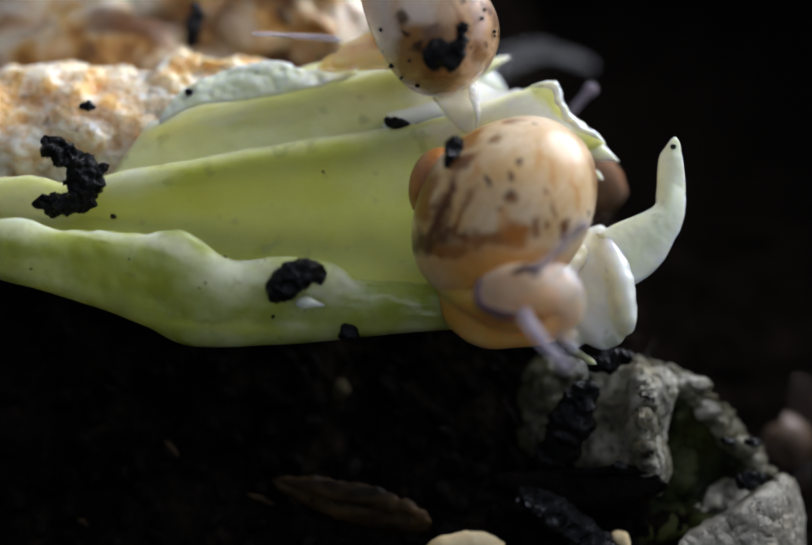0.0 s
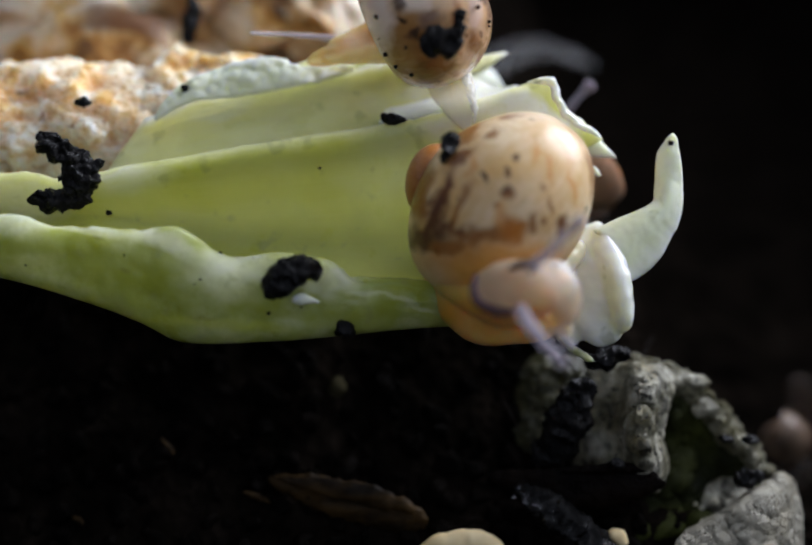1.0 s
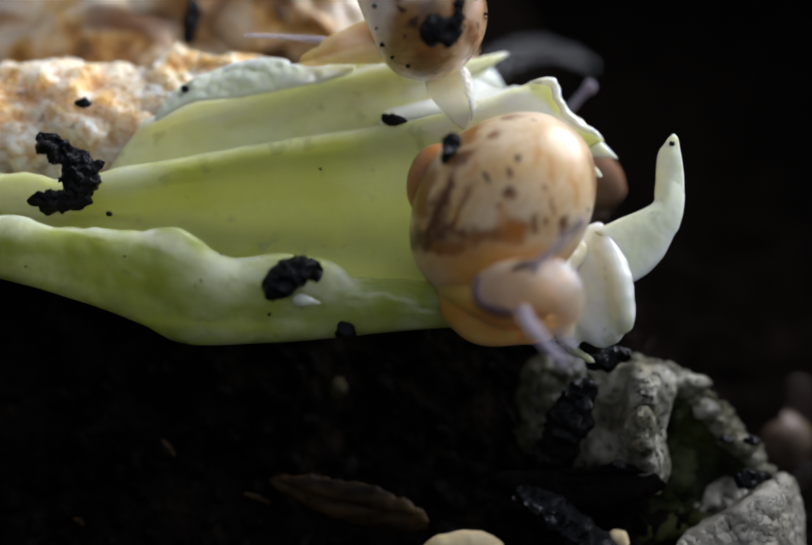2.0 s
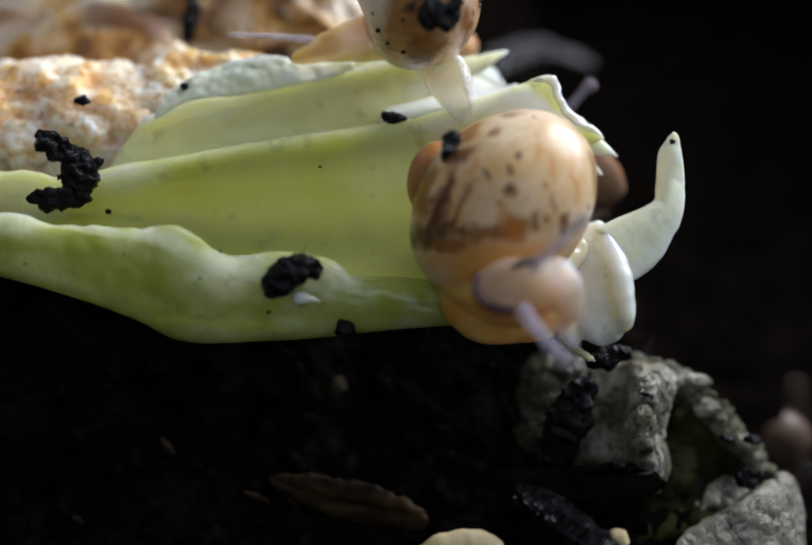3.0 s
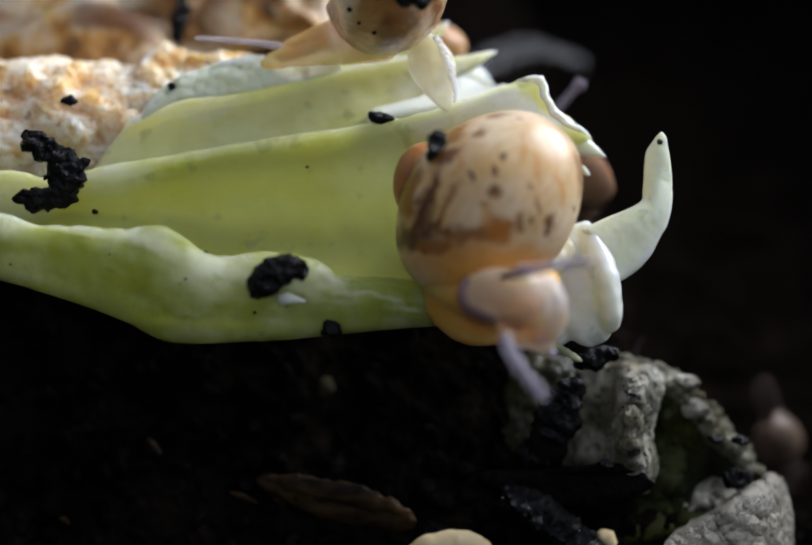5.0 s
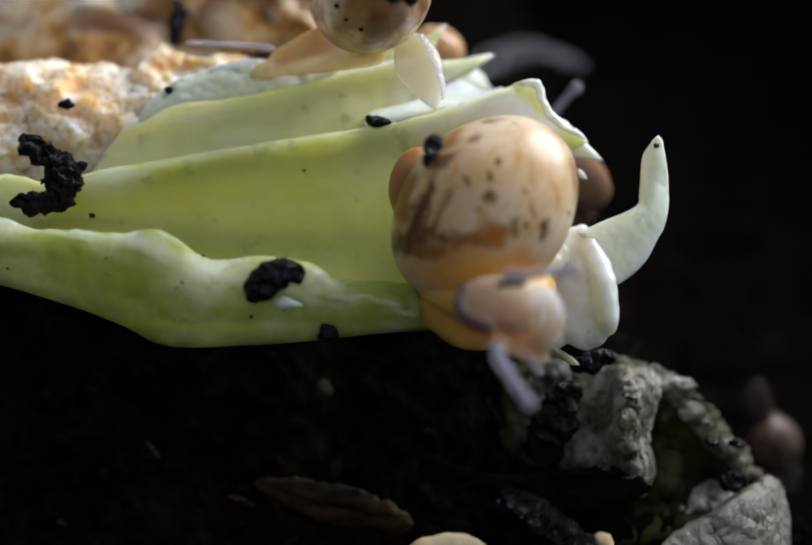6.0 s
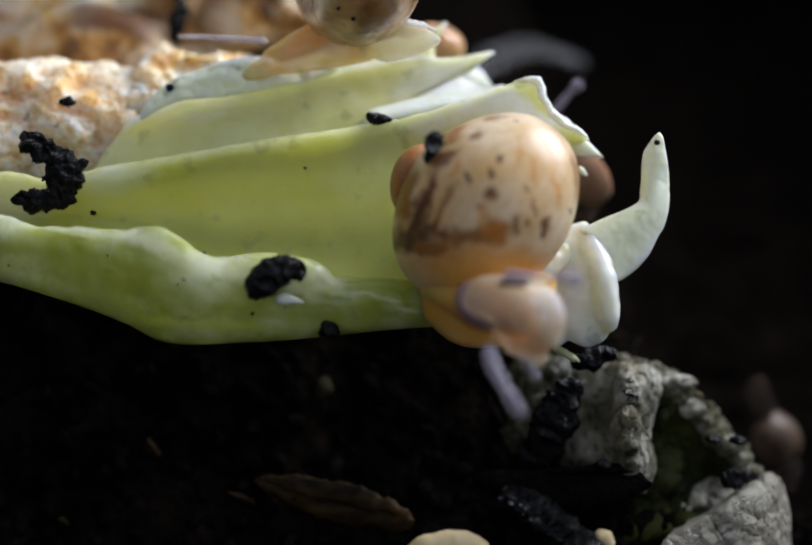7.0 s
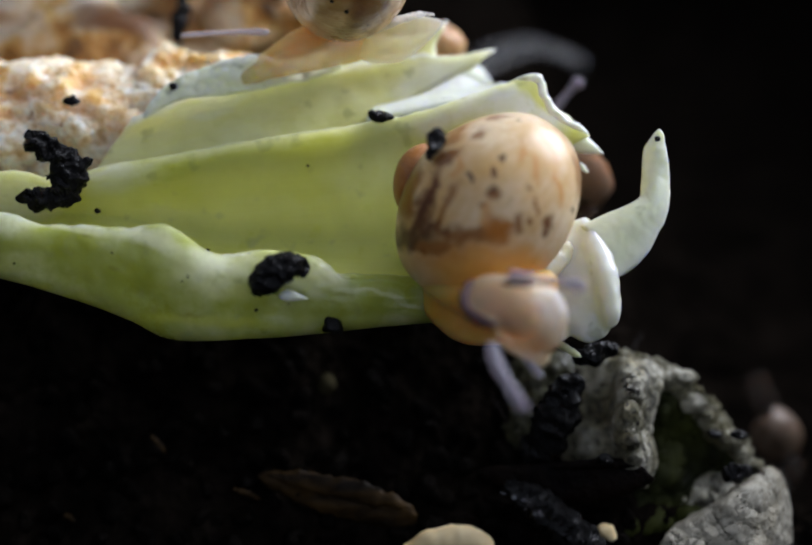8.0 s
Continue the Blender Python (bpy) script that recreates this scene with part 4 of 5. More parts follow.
# ---- litter on the soil ----
def build_litter():
    t = thing("wood_chip", (-2.05, -3.22, -11.14), "damp brown splinter of wood lying on soil", "wood chip")
    part("slat", limb([(-6.3, -9.76, -3.5, 0.25, 0.2), (-4.46, -10.28, -3.4, 0.7, 0.25), (-2.02, -10.93, -3.1, 0.85, 0.28), (0.38, -11.45, -2.8, 0.7, 0.25), (1.15, -11.73, -2.7, 0.3, 0.2)], 70, 18, 0.2, 0.6, 2), WOOD, t)
    part("splinter", limb([(-5.88, -9.6, -3.1, 0.15, 0.15), (-3.7, -9.99, -3, 0.45, 0.2), (-1.05, -10.54, -2.7, 0.5, 0.2), (0.74, -11.01, -2.5, 0.2, 0.15)], 60, 14, 0.15, 0.5, 6), WOOD, t)
    t = thing("bark_shard", at(*(8.67, -9.91, -2.4)), "flat black bark shard lying against the stone", "bark")
    part("slab", limb([(3.97, -9.53, -2.8, 0.2, 0.1), (6.3, -9.8, -2.4, 0.8, 0.2), (9.06, -9.82, -2, 0.95, 0.22), (11.16, -9.47, -1.8, 0.6, 0.2), (11.53, -9.3, -1.8, 0.3, 0.15)], 60, 18, 0.1, 0.6, 5), BARK, t)
    part("flake", limb([(7.06, -9.12, -2, 0.1, 0.08), (8.54, -8.99, -1.75, 0.22, 0.1), (10.01, -8.86, -1.6, 0.25, 0.12), (11.11, -8.96, -1.6, 0.1, 0.1)], 40, 12, 0.06, 0.4, 2), BARK, t, "thin splintered flake")
    solo("bark_shard", limb([(5.12, -9.91, -2.4, 0.3, 0.2), (6.48, -10.76, -2, 0.75, 0.4), (7.85, -11.76, -1.8, 0.85, 0.45), (9.43, -12.86, -1.6, 0.5, 0.3)], 70, 24, 0.22, 0.5, 8), GLITTER, "wet glittering black bark shard on soil", "bark")
    rnd = random.Random(9)
    for k in range(26):
        f = (k + rnd.uniform(-0.4, 0.4)) / 25
        p = at(5.1 + 4.3 * f + rnd.uniform(-0.35, 0.35), -9.95 - 2.9 * f + rnd.uniform(-0.3, 0.35), -1.62 + 0.3 * f)
        r = rnd.uniform(0.045, 0.10)
        solo("water_drop", lump(p, (r, r, 0.8 * r), 0.1, r, k, 2), WATER, "tiny clear water drop on wet bark", "water drop", "water drops")
    solo("seed_husk", limb([(0.14, -13.42, -1.9, 0.5, 0.3), (2.01, -12.58, -1.9, 0.75, 0.35), (3.42, -12.39, -1.9, 0.72, 0.35), (4.63, -12.77, -1.9, 0.25, 0.2)], 40, 16, 0.15, 1.0, 2), PEBBLE, "cream seed husk with black soil crumbs", "husk")
    solo("seed_husk", limb([(9.29, -11.81, -2, 0.2, 0.2), (9.76, -12.05, -2, 0.35, 0.25), (10.14, -12.42, -2, 0.2, 0.2)], 24, 12, 0.1, 0.6, 3), PEBBLE, "small tan husk flake on soil", "husk")
    # the first scrap is added in place of a glint on wet soil
    for pts in ([(-11.46, -8, -4, 0.05, 0.05), (-11.09, -8.33, -3.9, 0.12, 0.1), (-10.8, -8.74, -4, 0.05, 0.05)], [(-15.65, -11.51, -3.5, 0.05, 0.05), (-15.13, -11.68, -3.4, 0.12, 0.1), (-14.78, -12, -3.5, 0.05, 0.05)], [(-0.39, -10.99, -3.2, 0.05, 0.05), (0.14, -11.16, -3.1, 0.14, 0.1), (0.75, -11.43, -3.2, 0.05, 0.05)], [(-7.42, -10.39, -3.4, 0.05, 0.05), (-6.89, -10.56, -3.4, 0.15, 0.1), (-6.16, -10.88, -3.4, 0.05, 0.05)]):
        solo("bark_scrap", limb(pts, 24, 12, 0.06, 0.2, pts[0][0]), WOOD, "small damp brown scrap on soil", "bark scrap", "bark scraps")
    solo("grit", lump((-3.21, 1.1, -7.9), (0.42, 0.5, 0.35), 0.35, 0.5, 3, 3), GRIT, "small dull tan grit grain on soil", "grit")
    rnd = random.Random(5)
    geos = []
    for k in range(1700):
        x, y = rnd.uniform(-24, 24), rnd.uniform(-14, 22)
        if x > 8 and y > -4:
            continue
        r = rnd.uniform(0.15, 0.55) * (1.5 if rnd.random() < 0.12 else 1)
        geos.append(lump((x, y, ground_height(x, y) + bumps(x, y) + 0.2 * r), (r * rnd.uniform(0.8, 1.6), r, r * 0.8), 0.5, r * 1.1, k * 0.37, 2, rnd.uniform(0, 180)))
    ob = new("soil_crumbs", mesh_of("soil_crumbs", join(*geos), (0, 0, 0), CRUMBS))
    tagged(ob, "loose black crumbs of damp soil", "soil", kind="stuff")
    geos = []
    for k in range(24):
        x, y = rnd.uniform(-20, 20), rnd.uniform(-12, 12)
        z = ground_height(x, y) + bumps(x, y) + 0.35
        a, q = rnd.uniform(0, math.pi), rnd.uniform(1.2, 3.5)
        pts = []
        for i in range(4):
            f = (i / 3 - 0.5) * q
            w = Vector((x + f * math.cos(a) + rnd.uniform(-.2, .2), y + f * math.sin(a) + rnd.uniform(-.2, .2), z + rnd.uniform(-.3, .4)))
            pts.append((w.x, w.y * ST + w.z * CT, -w.y * CT + w.z * ST, 0.07, 0.07))
        geos.append(limb(pts, 14, 6))
    ob = new("soil_fibres", mesh_of("soil_fibres", join(*geos), (0, 0, 0), BARK))
    tagged(ob, "thin dark root fibres in the soil", "fibres", kind="stuff")


    # drops added to make the glints of the wet leaf lip
    for x, q, h, r in ((-6.01, 0.43, 2.3, 0.05), (-5.7, 0.49, 2.35, 0.06), (-5.44, 0.39, 2.4, 0.04), (-6.92, -0.03, 2.1, 0.04), (-6.62, 0.09, 2.15, 0.05), (-5.85, 0.3, 2.35, 0.04)):
        solo("water_drop", lump(at(x, q, h), (r, 0.8 * r, 0.7 * r), 0.15, r, x, 2), WATER, "tiny clear drop added for a glint on the torn leaf lip", "water drop", "water drops")


build_litter()


# ---- soil clods lying on the leaves, and one black sliver for a gap's shadow ----
def clod(pts, label, rough=0.22, size=0.5, nu=36, nv=16):
    return solo("soil_clod", limb(pts, nu, nv, rough, size, pts[0][0]), CLUMP, label, "soil clod", "soil clods on the lettuce")


def build_clods():
    clod([(-15.86, 6.01, -0.7, 0.2, 0.2), (-15.39, 5.47, -0.6, 0.5, 0.4), (-14.67, 4.94, -0.5, 0.5, 0.45), (-13.99, 4.22, -0.5, 0.75, 0.5), (-14.11, 3.42, -0.5, 0.6, 0.45), (-14.67, 2.97, -0.5, 0.42, 0.4), (-15.64, 3.04, -0.5, 0.42, 0.35), (-15.92, 3.36, -0.5, 0.2, 0.2)],
         "ragged black soil clod on the lettuce base", 0.32, 0.45, 160, 44)
    clod([(-13.85, 4.09, -0.4, 0.3, 0.3), (-13.35, 4.43, -0.4, 0.3, 0.25), (-12.9, 4.7, -0.4, 0.08, 0.1)], "black soil shred beside the large clod", 0.12, 0.3, 24, 12)
    clod([(-5.49, -1.09, 2, 0.2, 0.2), (-5.17, -0.7, 2.3, 0.6, 0.45), (-4.59, -0.24, 2.4, 0.68, 0.5), (-3.87, 0.01, 2.3, 0.5, 0.4), (-3.3, -0.29, 2.1, 0.22, 0.2)], "curved black soil clod on the leaf lip", 0.13, 0.3, 120, 44)
    # no soil here: a black sliver stands for the shadowed gap between leaves
    clod([(-0.98, 6.94, -1.6, 0.1, 0.1), (-0.67, 6.73, -1.6, 0.26, 0.2), (-0.21, 6.7, -1.6, 0.2, 0.2), (0.19, 6.66, -1.6, 0.06, 0.06)], "flat black sliver added for the shadowed gap between leaves", 0.06)
    clod([(-14.9, 7.58, -2.2, 0.1, 0.1), (-14.48, 7.58, -2.2, 0.22, 0.2), (-14.1, 7.51, -2.2, 0.1, 0.1)], "small black soil crumb on the bread", 0.1, 0.3)
    clod([(-11.04, 14.46, -9, 0.3, 0.3), (-11.2, 13.22, -9, 0.45, 0.4), (-11.42, 11.85, -9, 0.25, 0.3)], "tall dark soil crumb on the crust")
    clod([(-2.78, -2.77, 1, 0.11, 0.11), (-2.38, -2.5, 1.2, 0.37, 0.26), (-1.96, -2.82, 1, 0.11, 0.11)], "black soil crumb under the front leaf", 0.1, 0.3)
    clod([(8.16, -4.31, -1.6, 0.2, 0.3), (8.85, -4.08, -1.6, 0.5, 0.5), (9.78, -3.8, -1.6, 0.35, 0.4), (10.18, -3.57, -1.6, 0.1, 0.2)], "black soil clod between the rib and the stone", 0.25)
    clod([(15.12, -9.75, -2.4, 0.15, 0.2), (15.58, -9.51, -2.2, 0.45, 0.4), (16.44, -9.44, -2.4, 0.15, 0.2)], "wet black soil clod on the stone", 0.25, 0.35)
    clod([(14.56, -7.78, -3, 0.1, 0.1), (14.93, -7.79, -2.8, 0.2, 0.2), (15.38, -7.92, -3, 0.08, 0.1)], "wet black soil crumb on the stone rim", 0.12, 0.3)
    clod([(15.65, -7.82, -3, 0.1, 0.1), (15.98, -7.83, -2.8, 0.2, 0.2), (16.49, -7.97, -3, 0.08, 0.1)], "wet black soil crumb on the stone rim", 0.12, 0.3)
    clod([(8.48, -4.94, -2.4, 0.35, 0.3), (7.9, -5.96, -2.1, 0.8, 0.4), (7.33, -7.16, -2.2, 0.95, 0.45), (6.69, -8.42, -2.6, 0.8, 0.4), (6.15, -9.1, -3, 0.3, 0.3)], "dark soil clod on the stone crag", 0.35, 0.6, 60, 24)
    clod([(9.06, -8.64, -1.2, 0.1, 0.1), (9.46, -8.59, -1.2, 0.25, 0.2), (9.85, -8.73, -1.2, 0.1, 0.1)], "soil crumb on the bark shard", 0.1, 0.3)
    clod([(1.58, 4.1, 3.6, 0.1, 0.14), (1.71, 4.5, 3.5, 0.22, 0.24), (1.88, 4.95, 3.3, 0.37, 0.33), (2.01, 5.31, 3.1, 0.29, 0.25)], "black soil crumb stuck on the shell", 0.12, 0.25, 60, 24)
    for x, q, h, r in ((-3.76, 4.57, -2.1, 0.08), (-7.47, 0.63, 1.7, 0.11), (-8.11, -0.43, 2.4, 0.08), (-5.47, -1.82, 1.8, 0.09), (11.17, 1.32, -0.5, 0.1), (11.72, 5.51, -0.7, 0.13),
                       (-12.98, 2.5, -1.2, 0.15), (-9.95, 8.28, -2.5, 0.2), (-8.36, -0.62, 2.4, 0.05), (-4.13, -1.57, 1.8, 0.04), (-11.34, 0.56, 1.9, 0.06), (-15.62, 0.14, 1.3, 0.06)):
        geo = lump(at(x, q, h), (r, r * 0.85, r), 0.35, r * 1.5, x * 4.0, 2)
        solo("soil_speck", geo, CLUMP, "tiny black soil speck on the lettuce", "soil speck", "soil specks")


build_clods()


# ---- snails ----
def turned(offset, degrees, rest):
    """A pose at rest (mm, in the thing's space), shifted on the slope and turned about its outward axis."""
    p = (Vector(rest) + at(*offset)) * MM
    return Matrix.Translation(p) @ Matrix.Rotation(radians(degrees), 4, OUT)


def tentacle(name, pts, parent, origin, label):
    ob = part(name, limb(pts, 36, 14, 0.03, 0.4, 1), FLESH_GREY, parent, label, at(*origin))
    return ob


SNAILS = {}


def build_main_snail():
    t = thing("snail", at(*(3.93, -1.64, 0)), "small snail with a glossy cream shell blotched brown crawling down lettuce", "snail", "snails")
    SNAILS["main"] = t
    coil = dict(centre=(1.28, 3.85, 0.5), size=3.3, apex=(-0.75, 0.25, -0.6), mouth=(0.2, -0.7, 0.7), spire=0.5, long=1.0, nu=160, nv=40)
    part("shell", globe_shell((4.05, 2.52, 1.5), (4.26, 3.41, 3.5), 47.8, coil), SHELL_MAIN, t, "glossy cream shell with brown blotches and a rust inner whorl")
    fused(part("foot", join(
        limb([(1.49, 0.15, -0.4, 0.56, 0.68), (1.86, -1.08, 0.2, 0.84, 0.89), (3.33, -2.17, 0.5, 1.01, 0.99), (4.98, -2.32, 0.5, 0.88, 0.88), (6.57, -2.25, 0.2, 0.67, 0.67)], 40, 22, 0.05, 1.5, 3),
        limb([(2.1, -0.3, 0.8, 0.87, 1.09), (4.19, -1.14, 1.6, 1.28, 1.28), (5.94, -1.04, 1.4, 1.08, 1.18)], 30, 20),
        limb([(1.34, -0.25, 1.2, 0.3, 0.35), (2.01, -0.7, 2.4, 0.59, 0.54), (3.09, -1.1, 3.2, 0.74, 0.66), (4.38, -1.08, 3.6, 0.85, 0.69), (5.62, -0.89, 3.4, 0.81, 0.61), (6.72, -0.28, 2.4, 0.46, 0.42)], 40, 22, 0.04, 0.8, 7)), FOOT_AMBER, t, "translucent amber foot skirt"))
    o = (4.45, -0.69, 3)
    head = fused(part("head", join(
        limb([(2.89, -0.7, 4.4, 0.32, 0.4), (3.4, -0.65, 5.2, 0.81, 0.66), (4.32, -0.6, 5.6, 0.96, 0.76), (5.21, -0.76, 5.4, 1, 0.81), (6.02, -1.05, 4.6, 0.63, 0.59)], 44, 26, 0.05, 0.9, 5),
        limb([(4.86, -0.26, 5.2, 0.58, 0.46), (5.58, -0.45, 5.5, 0.81, 0.65), (5.9, -1.22, 5.3, 0.77, 0.69), (5.83, -1.99, 4.8, 0.59, 0.55)], 36, 22, 0.05, 0.8, 9),
        limb([(4.06, -1.25, 4.6, 0.59, 0.59), (5.22, -1.74, 4.7, 0.79, 0.71), (6.02, -2.23, 4.6, 0.47, 0.47), (6.32, -2.68, 4.5, 0.24, 0.24)], 30, 18),
        limb([(4.08, -0.7, 2.6, 1.04, 0.83), (5.19, -0.98, 3.6, 1.01, 0.81), (5.46, -1.16, 4.4, 0.87, 0.71)], 30, 20)), HEAD, t, "pale milky head with an amber chin", at(*o)), 16)
    part("retractor", limb([(2.79, -0.16, 5.2, 0.1, 0.08), (2.64, -0.74, 5.6, 0.17, 0.13), (2.8, -1.24, 6, 0.19, 0.13), (3.39, -1.53, 6.3, 0.19, 0.13), (4.11, -1.57, 6.5, 0.13, 0.09)], 36, 10, 0.02, 0.4), FLESH_DARK, head, "dark eye muscle line")
    part("retractor", limb([(3.77, -0.03, 6.2, 0.09, 0.08), (4.35, 0.16, 6.5, 0.15, 0.11), (4.84, 0.21, 6.6, 0.11, 0.07)], 24, 8), FLESH_DARK, head, "dark eye muscle line")
    l = tentacle("left_tentacle", [(4.1, -1.28, 6.7, 0.26, 0.26), (4.48, -2.03, 7.2, 0.25, 0.25), (4.96, -2.65, 7.6, 0.2, 0.2), (5.38, -3.1, 7.8, 0.23, 0.23), (5.7, -3.38, 7.8, 0.18, 0.18)], t, (4.05, -1.2, 7), "grey translucent eye tentacle")
    r = tentacle("right_tentacle", [(4.47, -0.1, 6.6, 0.28, 0.26), (4.91, 0.34, 7, 0.2, 0.2), (5.59, 1.06, 7.3, 0.16, 0.16), (6.11, 1.56, 7.4, 0.22, 0.22), (6.4, 1.78, 7.4, 0.16, 0.16)], t, (4.4, -0.07, 6.8), "grey translucent eye tentacle with a dark tip")
    f = tentacle("feeler", [(5.73, -2.23, 4.6, 0.18, 0.18), (6.09, -2.65, 4.8, 0.18, 0.18), (6.48, -3, 4.8, 0.14, 0.14)], t, (5.7, -2.1, 4.6), "short pale mouth feeler")
    part("mantle", limb([(5.32, -0.46, 1.2, 0.78, 0.87), (6.66, 0.14, 0.3, 0.66, 0.66), (7.77, 1.1, -0.5, 0.41, 0.45)], 30, 20, 0.05, 0.6), TAIL, t, "cream edge of the mantle")
    SNAILS.update(head=head, left=l, right=r, feeler=f)


def build_top_snail():
    t = thing("snail", at(*(0.38, 8.83, -2)), "small snail with a wet tan shell and soil smears on lettuce", "snail", "snails")
    SNAILS["top"] = t
    s = part("shell", spiral_shell((1.06, 11.35, -0.4), 9.6, (0.68, 0.55, 0.35), (0.35, 0.3, -0.85), spire=0.7, long=1.15, hand=1, tuck=0.7), SHELL_TOP, t, "wet tan shell with black soil smears", at(*(1.1, 10.79, -0.4)))
    part("soil_smear", limb([(0.71, 8.39, 2.75, 0.2, 0.15), (1.2, 8.64, 2.95, 0.6, 0.3), (1.82, 8.72, 2.95, 0.55, 0.3), (2.18, 9.3, 3, 0.3, 0.25), (2.27, 9.98, 3, 0.15, 0.15)], 60, 20, 0.22, 0.4, 2), CLUMP, s, "black wet soil smear")
    for x, q, h, r in ((-1.04, 9.92, 2, 0.1), (-0.63, 8.69, 0.9, 0.13), (-0.18, 8.23, 0.7, 0.09), (0.48, 7.92, 0.6, 0.1), (-1.34, 10.96, 1.2, 0.06), (3.7, 10.05, 1.2, 0.09), (3.07, 10.3, 2.3, 0.11), (3.19, 10.64, 2.3, 0.08),
                       (3.72, 9.93, 1, 0.07), (1.7, 7.82, 0, 0.06), (0.13, 8.54, 2.5, 0.08), (-0.94, 9.13, 1.6, 0.05)):
        part("soil_grain", lump(at(x, q, h), (r, 0.85 * r, r), 0.35, 1.5 * r, 3 * x, 2), CLUMP, s)
    b = fused(part("foot", join(
        limb([(-4.1, 9.4, -3, 0.17, 0.14), (-3.55, 9.58, -2.8, 0.4, 0.29), (-2.6, 9.85, -2.7, 0.55, 0.33), (-1.52, 10.2, -2.6, 0.67, 0.43), (0.38, 10.39, -2.6, 0.76, 0.48), (2.28, 10.53, -2.6, 0.71, 0.43)], 60, 22, 0.08, 1.0, 2),
        limb([(-3.21, 10.1, -2.9, 0.29, 0.24), (-1.53, 10.56, -2.8, 0.62, 0.43), (0.38, 11.06, -2.8, 0.86, 0.48)], 40, 20, 0.06, 1.0, 5),
        limb([(-3.42, 9.6, -2.5, 0.38, 0.28), (-1.51, 9.79, -2.3, 0.57, 0.33), (0.38, 9.91, -2.2, 0.66, 0.38), (2.26, 9.96, -2.2, 0.57, 0.33)], 40, 20, 0.05, 1.0, 8)), FOOT, t, "amber foot along the leaf edge", at(*(-0.09, 10.29, -2.2))))
    q = part("tail", limb([(1.56, 10.71, -2.2, 0.14, 0.14), (1.78, 9.88, -1.9, 0.75, 0.33), (2.1, 9, -1.7, 1.02, 0.35), (2.41, 8.03, -1.5, 0.79, 0.28), (2.63, 7.36, -1.4, 0.46, 0.18), (2.82, 6.81, -1.4, 0.09, 0.07)], 60, 30, 0.05, 1.2, 3), TAIL, t, "wet translucent peach tail tapering on the leaf", at(*(2.25, 8.83, -2)))
    # pale glossy limb added to draw the row of glints along the wet tail
    part("ridge", limb([(2.24, 10.29, -1.75, 0.14, 0.14), (2.69, 9.3, -1.5, 0.21, 0.19), (3, 8.33, -1.3, 0.18, 0.16), (3.13, 7.63, -1.25, 0.12, 0.09), (3.09, 7.19, -1.25, 0.05, 0.05)], 110, 20, 0.07, 0.2, 6), GLINT_PALE, q, "pale ridge added for the tail's glints")
    a = part("tentacle", limb([(-3.01, 10.88, -3.4, 0.2, 0.2), (-4.46, 11.03, -3.4, 0.14, 0.14), (-5.92, 11.12, -3.4, 0.11, 0.11), (-7.25, 11.17, -3.4, 0.12, 0.12)], 36, 10), FLESH_SLATE, t, "long grey tentacle", at(*(-3.01, 10.88, -3.4)))
    SNAILS.update(top_shell=s, top_foot=b, top_tail=q, top_tentacle=a)


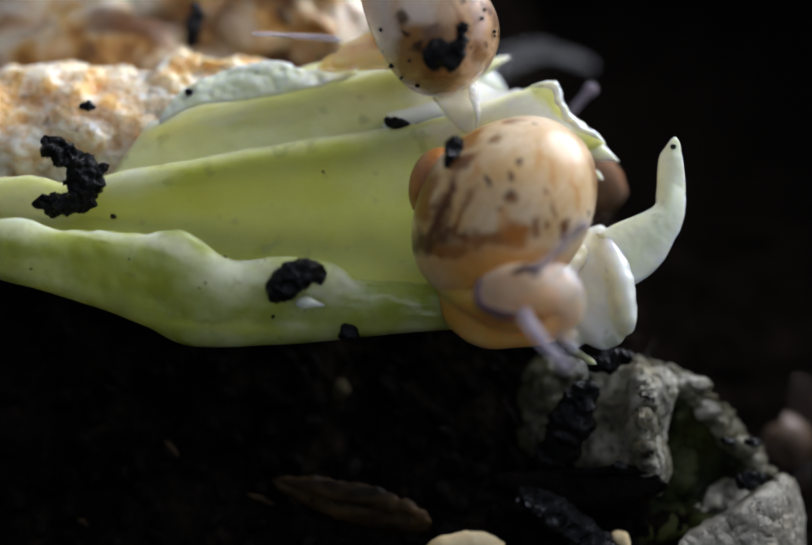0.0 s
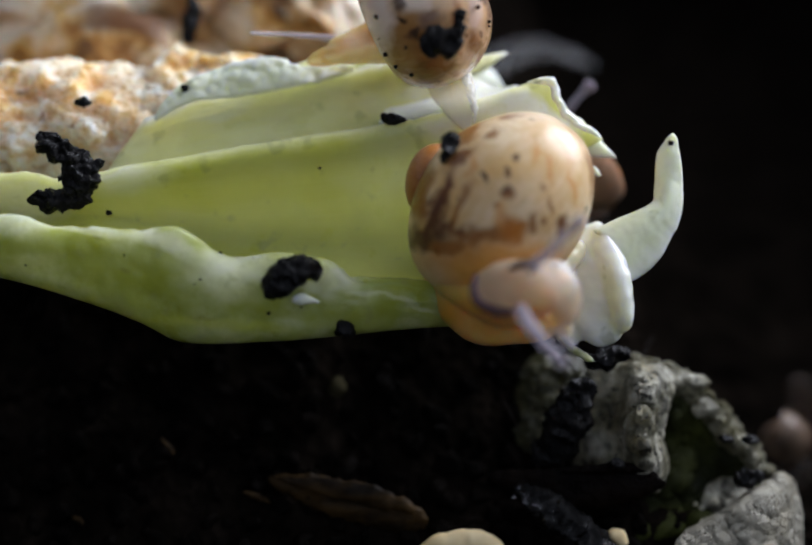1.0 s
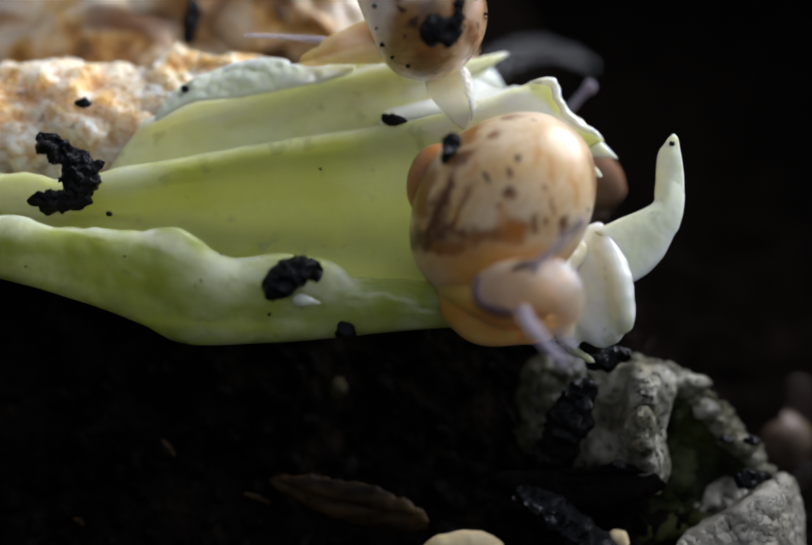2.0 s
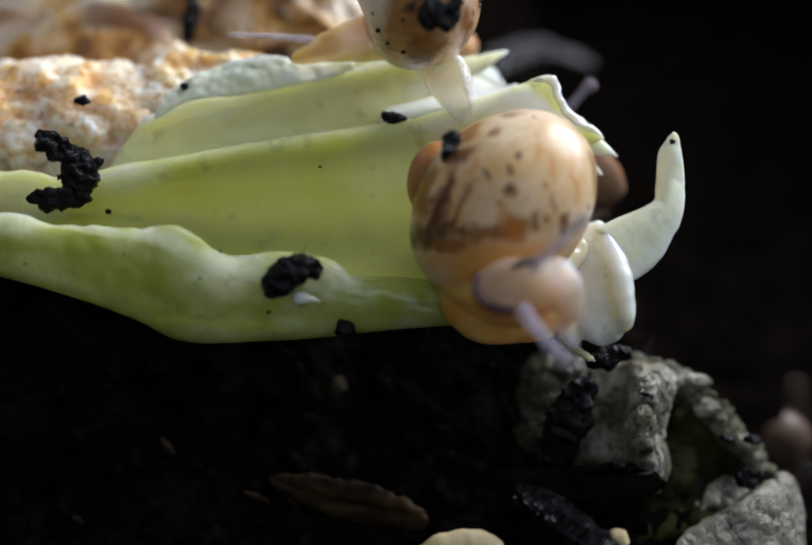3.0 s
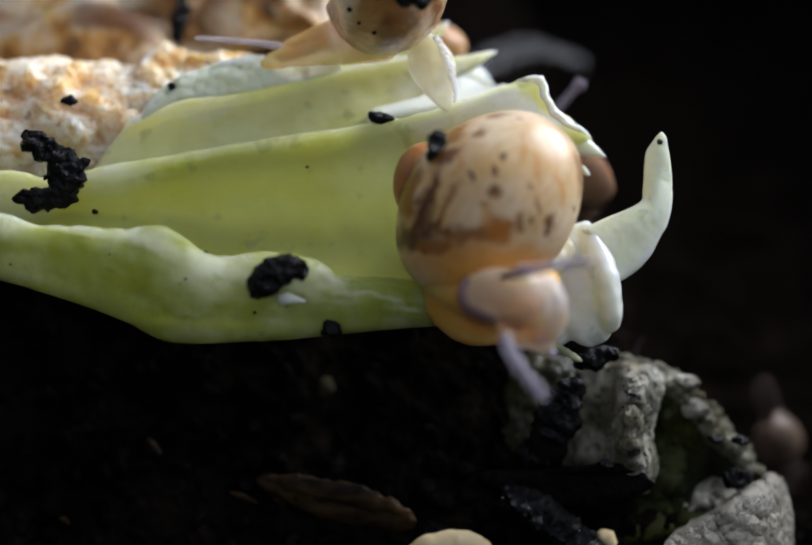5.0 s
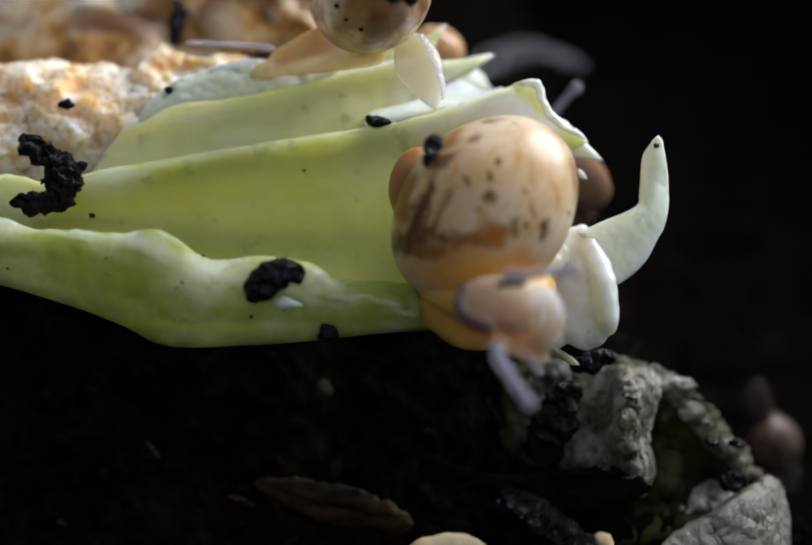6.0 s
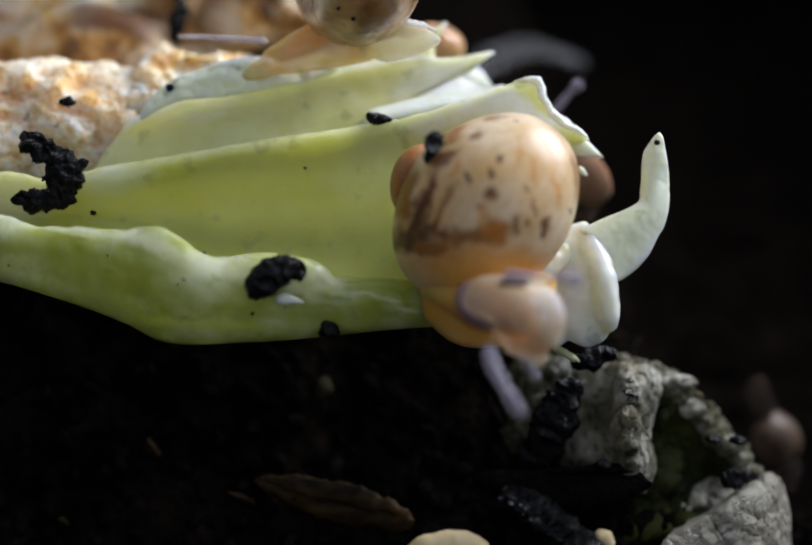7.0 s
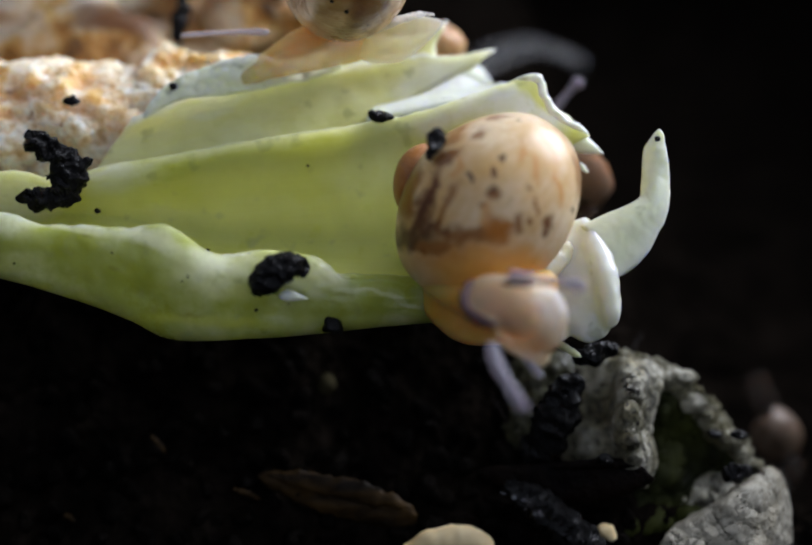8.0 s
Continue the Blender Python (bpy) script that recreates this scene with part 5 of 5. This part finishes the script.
def build_far_snails():
    t = thing("snail", at(*(9.59, 2.68, -5)), "dim brown snail half hidden behind the cream snail", "snail", "snails")
    part("shell", spiral_shell((9.52, 4.32, -8), 4.8, (0.85, 0.4, 0.1), (0, -0.7, -0.7), spire=0.9, long=1.3), SHELL_TAN_SHADE, t)
    part("foot", limb([(8.45, 2.76, -8.5, 0.6, 0.6), (9.67, 2.62, -8.5, 0.8, 0.7), (10.76, 2.76, -8.5, 0.5, 0.5)], 20, 14), FLESH_SHADE, t)
    part("tentacle", limb([(8.09, 7.7, -8, 0.25, 0.25), (8.82, 8.64, -8, 0.22, 0.22), (9.3, 9.18, -8, 0.2, 0.2), (9.65, 9.53, -8, 0.34, 0.34), (9.84, 9.69, -8, 0.2, 0.2)], 30, 10), FLESH_GREY, t, "pale tentacle with a round tip")
    t = thing("snail", at(*(2.85, 10.66, -8)), "small orange snail shell half hidden behind lettuce", "snail", "snails")
    part("shell", spiral_shell((2.39, 11.73, -8.5), 3.1, (0.4, 0.6, 0.4), (-1, -0.2, 0.3)), SHELL_ORANGE, t)
    part("foot", limb([(1.54, 10.89, -9, 0.5, 0.5), (2.64, 10.89, -9, 0.7, 0.6), (3.46, 11.02, -9, 0.4, 0.4)], 20, 14), FLESH, t)
    t = thing("snail", at(*(21.74, -12, -13)), "dim small snail on the soil behind the stone", "snail", "snails")
    part("shell", spiral_shell((22.0, -9.6, -13), 3.4, (0.5, 0.3, -0.8), (0.4, 0.8, -0.5), spire=0.8, long=1.2), SHELL_SHADE, t)
    part("foot", limb([(20.9, -11.82, -13.5, 0.9, 0.8), (22.1, -12.12, -13.5, 1.1, 0.9), (23.6, -11.22, -13.5, 0.6, 0.6)], 24, 14), FLESH_SHADE, t)
    h = part("head", limb([(22.81, -9.4, -13.4, 0.8, 0.7), (22.9, -7.9, -13.4, 0.75, 0.7), (22.81, -6.7, -13.4, 0.7, 0.6), (22.72, -6.04, -13.4, 0.5, 0.5)], 30, 14), FLESH_SHADE, t, "stretched head, coloured dark for shade", at(*(22.81, -9.4, -13.4)))
    SNAILS["far_head"] = h
    solo("leaf_remnant", sheet([
        [(4.9, 12.48, -24), (7.66, 14.36, -26), (10.57, 15.72, -28), (14.44, 15.25, -30)],
        [(4.9, 14.28, -24), (7.66, 15.66, -26), (10.57, 16.53, -28), (14.24, 15.84, -30)],
        [(5.98, 15.36, -24), (8.4, 16.52, -26), (10.96, 16.87, -28), (13.65, 16.19, -30)],
    ], 0.4, 40, 16, 0.3, 2.0, seed=9), MEMBRANE, "thin greyish remnant of a withered leaf", "leaf")


build_main_snail()
build_top_snail()
build_far_snails()


# ---- what moves ----
def keyed(ob, rows, base=None):
    """Key a thing or part by shifts on the slope (mm) and degrees; base: its thing's own rows, whose shift is taken off."""
    rest = ob.location / MM
    out = []
    for t, o, a in rows:
        o = np.array(o, float)
        if base:
            o = o - np.array([np.interp(t, [r[0] for r in base], [r[1][k] for r in base]) for k in range(3)])
        out.append((t, turned(o, a, rest)))
    walk(ob, out)


def motions():
    main = [(0, (0, 0, 0), 0), (1.5, (.02, .01, 0), 0), (3, (.06, .03, 0), 0), (4, (.05, .03, 0), 0), (4.5, (.06, .02, 0), 0), (6, (0, -.04, 0), 0), (6.5, (0, -.04, 0), 0), (7, (-.01, -.06, 0), -.3), (7.5, (0, -.15, 0), -.5), (8, (0, -.16, 0), -.5)]
    keyed(SNAILS["main"], main)
    keyed(SNAILS["head"], [(0, (0, 0, 0), 0), (4, (0, 0, 0), 0), (4.5, (.02, -.2, 0), -5), (6, (.1, -.5, .1), -11), (6.5, (.1, -.55, .1), -12), (8, (.15, -.65, .1), -15)])
    keyed(SNAILS["left"], [(0, (0, 0, 0), 0), (3.5, (0, 0, 0), 0), (4, (0, -.15, 0), 0), (4.5, (0, -.8, 0), -3), (6, (-.2, -1.1, 0), -6), (6.5, (-.3, -1.2, 0), -8), (7, (-.42, -1.35, 0), -10), (8, (-.42, -1.3, 0), -10)])
    keyed(SNAILS["right"], [(0, (0, 0, 0), 0), (3, (.05, 0, 0), 0), (3.5, (.2, 0, 0), -3), (4, (.3, 0, 0), -8), (4.5, (.2, 0, 0), -29), (6, (-.2, .05, 0), -41), (6.5, (-.25, .05, 0), -43), (7, (-.2, -.05, 0), -48), (8, (-.12, -.1, 0), -53)])
    keyed(SNAILS["feeler"], [(0, (0, 0, 0), 0), (4, (0, 0, 0), 0), (6, (-.4, -.7, 0), -8), (8, (-.5, -1, 0), -10)])
    top = [(0, (0, 0, 0), 0), (1.5, (-.29, .36, 0), 0), (3, (-.72, .95, 0), 0), (3.5, (-.85, 1.1, 0), 0), (4.5, (-1.3, 1.45, 0), 0), (6, (-2.1, 1.85, 0), 0), (6.5, (-2.32, 1.92, 0), 0), (7, (-2.6, 2.1, 0), 0), (8, (-3.1, 2.25, 0), 0)]
    keyed(SNAILS["top"], top)
    rest = SNAILS["top_shell"].location.copy()
    walk(SNAILS["top_shell"], [(t, Matrix.Translation(rest) @ Matrix.Rotation(radians(3.5 * t), 4, at(0, 1, 0)) @ Matrix.Rotation(radians(-1.9 * t), 4, "X")) for t, o, a in top])
    keyed(SNAILS["top_tail"], [(0, (0.05, -0.69, 0), 0), (1.5, (0.01, -0.68, 0), 0), (3, (-0.13, -0.42, 0), 0), (4, (0.00, -0.28, 0), 0), (4.5, (-0.10, 0.00, 0), 0), (5.8, (-0.62, 0.21, 0), 2), (6, (-0.76, 0.36, 0), 3), (6.4, (-0.98, 0.91, 0), 1), (6.5, (-1.1, 1.35, 0), 7), (6.6, (-1.53, 1.68, 0), 22), (6.8, (-1.87, 1.69, 0), 46), (7, (-1.99, 1.52, 0), 68), (7.5, (-1.88, 1.57, 0), 90), (8, (-1.89, 1.46, 0), 90)], top)
    keyed(SNAILS["top_foot"], [(0, (0, 0, 0), 0), (1.5, (-.5, .1, 0), 0), (3, (-1.1, .1, 0), 0), (3.5, (-1.3, .1, 0), 0), (4.5, (-1.7, 0, 0), 0), (6, (-2.3, -.2, 0), 4), (6.5, (-2.5, -.25, 0), 5), (8, (-3.1, -.3, 0), 9)], top)
    keyed(SNAILS["top_tentacle"], [(0, (0, 0, 0), 0), (1.5, (0, -.2, 0), 0), (3, (-.9, -.3, 0), 0), (3.5, (-1.2, -.4, 0), 0), (4.5, (-1.7, -.6, 0), -2), (6, (-2.2, -.5, 0), 0), (6.5, (-2.4, -.5, 0), 0), (8, (-2.6, .1, 0), 6)], top)
    keyed(SNAILS["far_head"], [(0, (0, 0, 0), 0), (3.5, (-.3, 0, 0), 5), (4.5, (-.8, 0, 0), 10), (6.5, (-1.2, 0, 0), 14), (8, (-1.1, 0, 0), 14)])


motions()
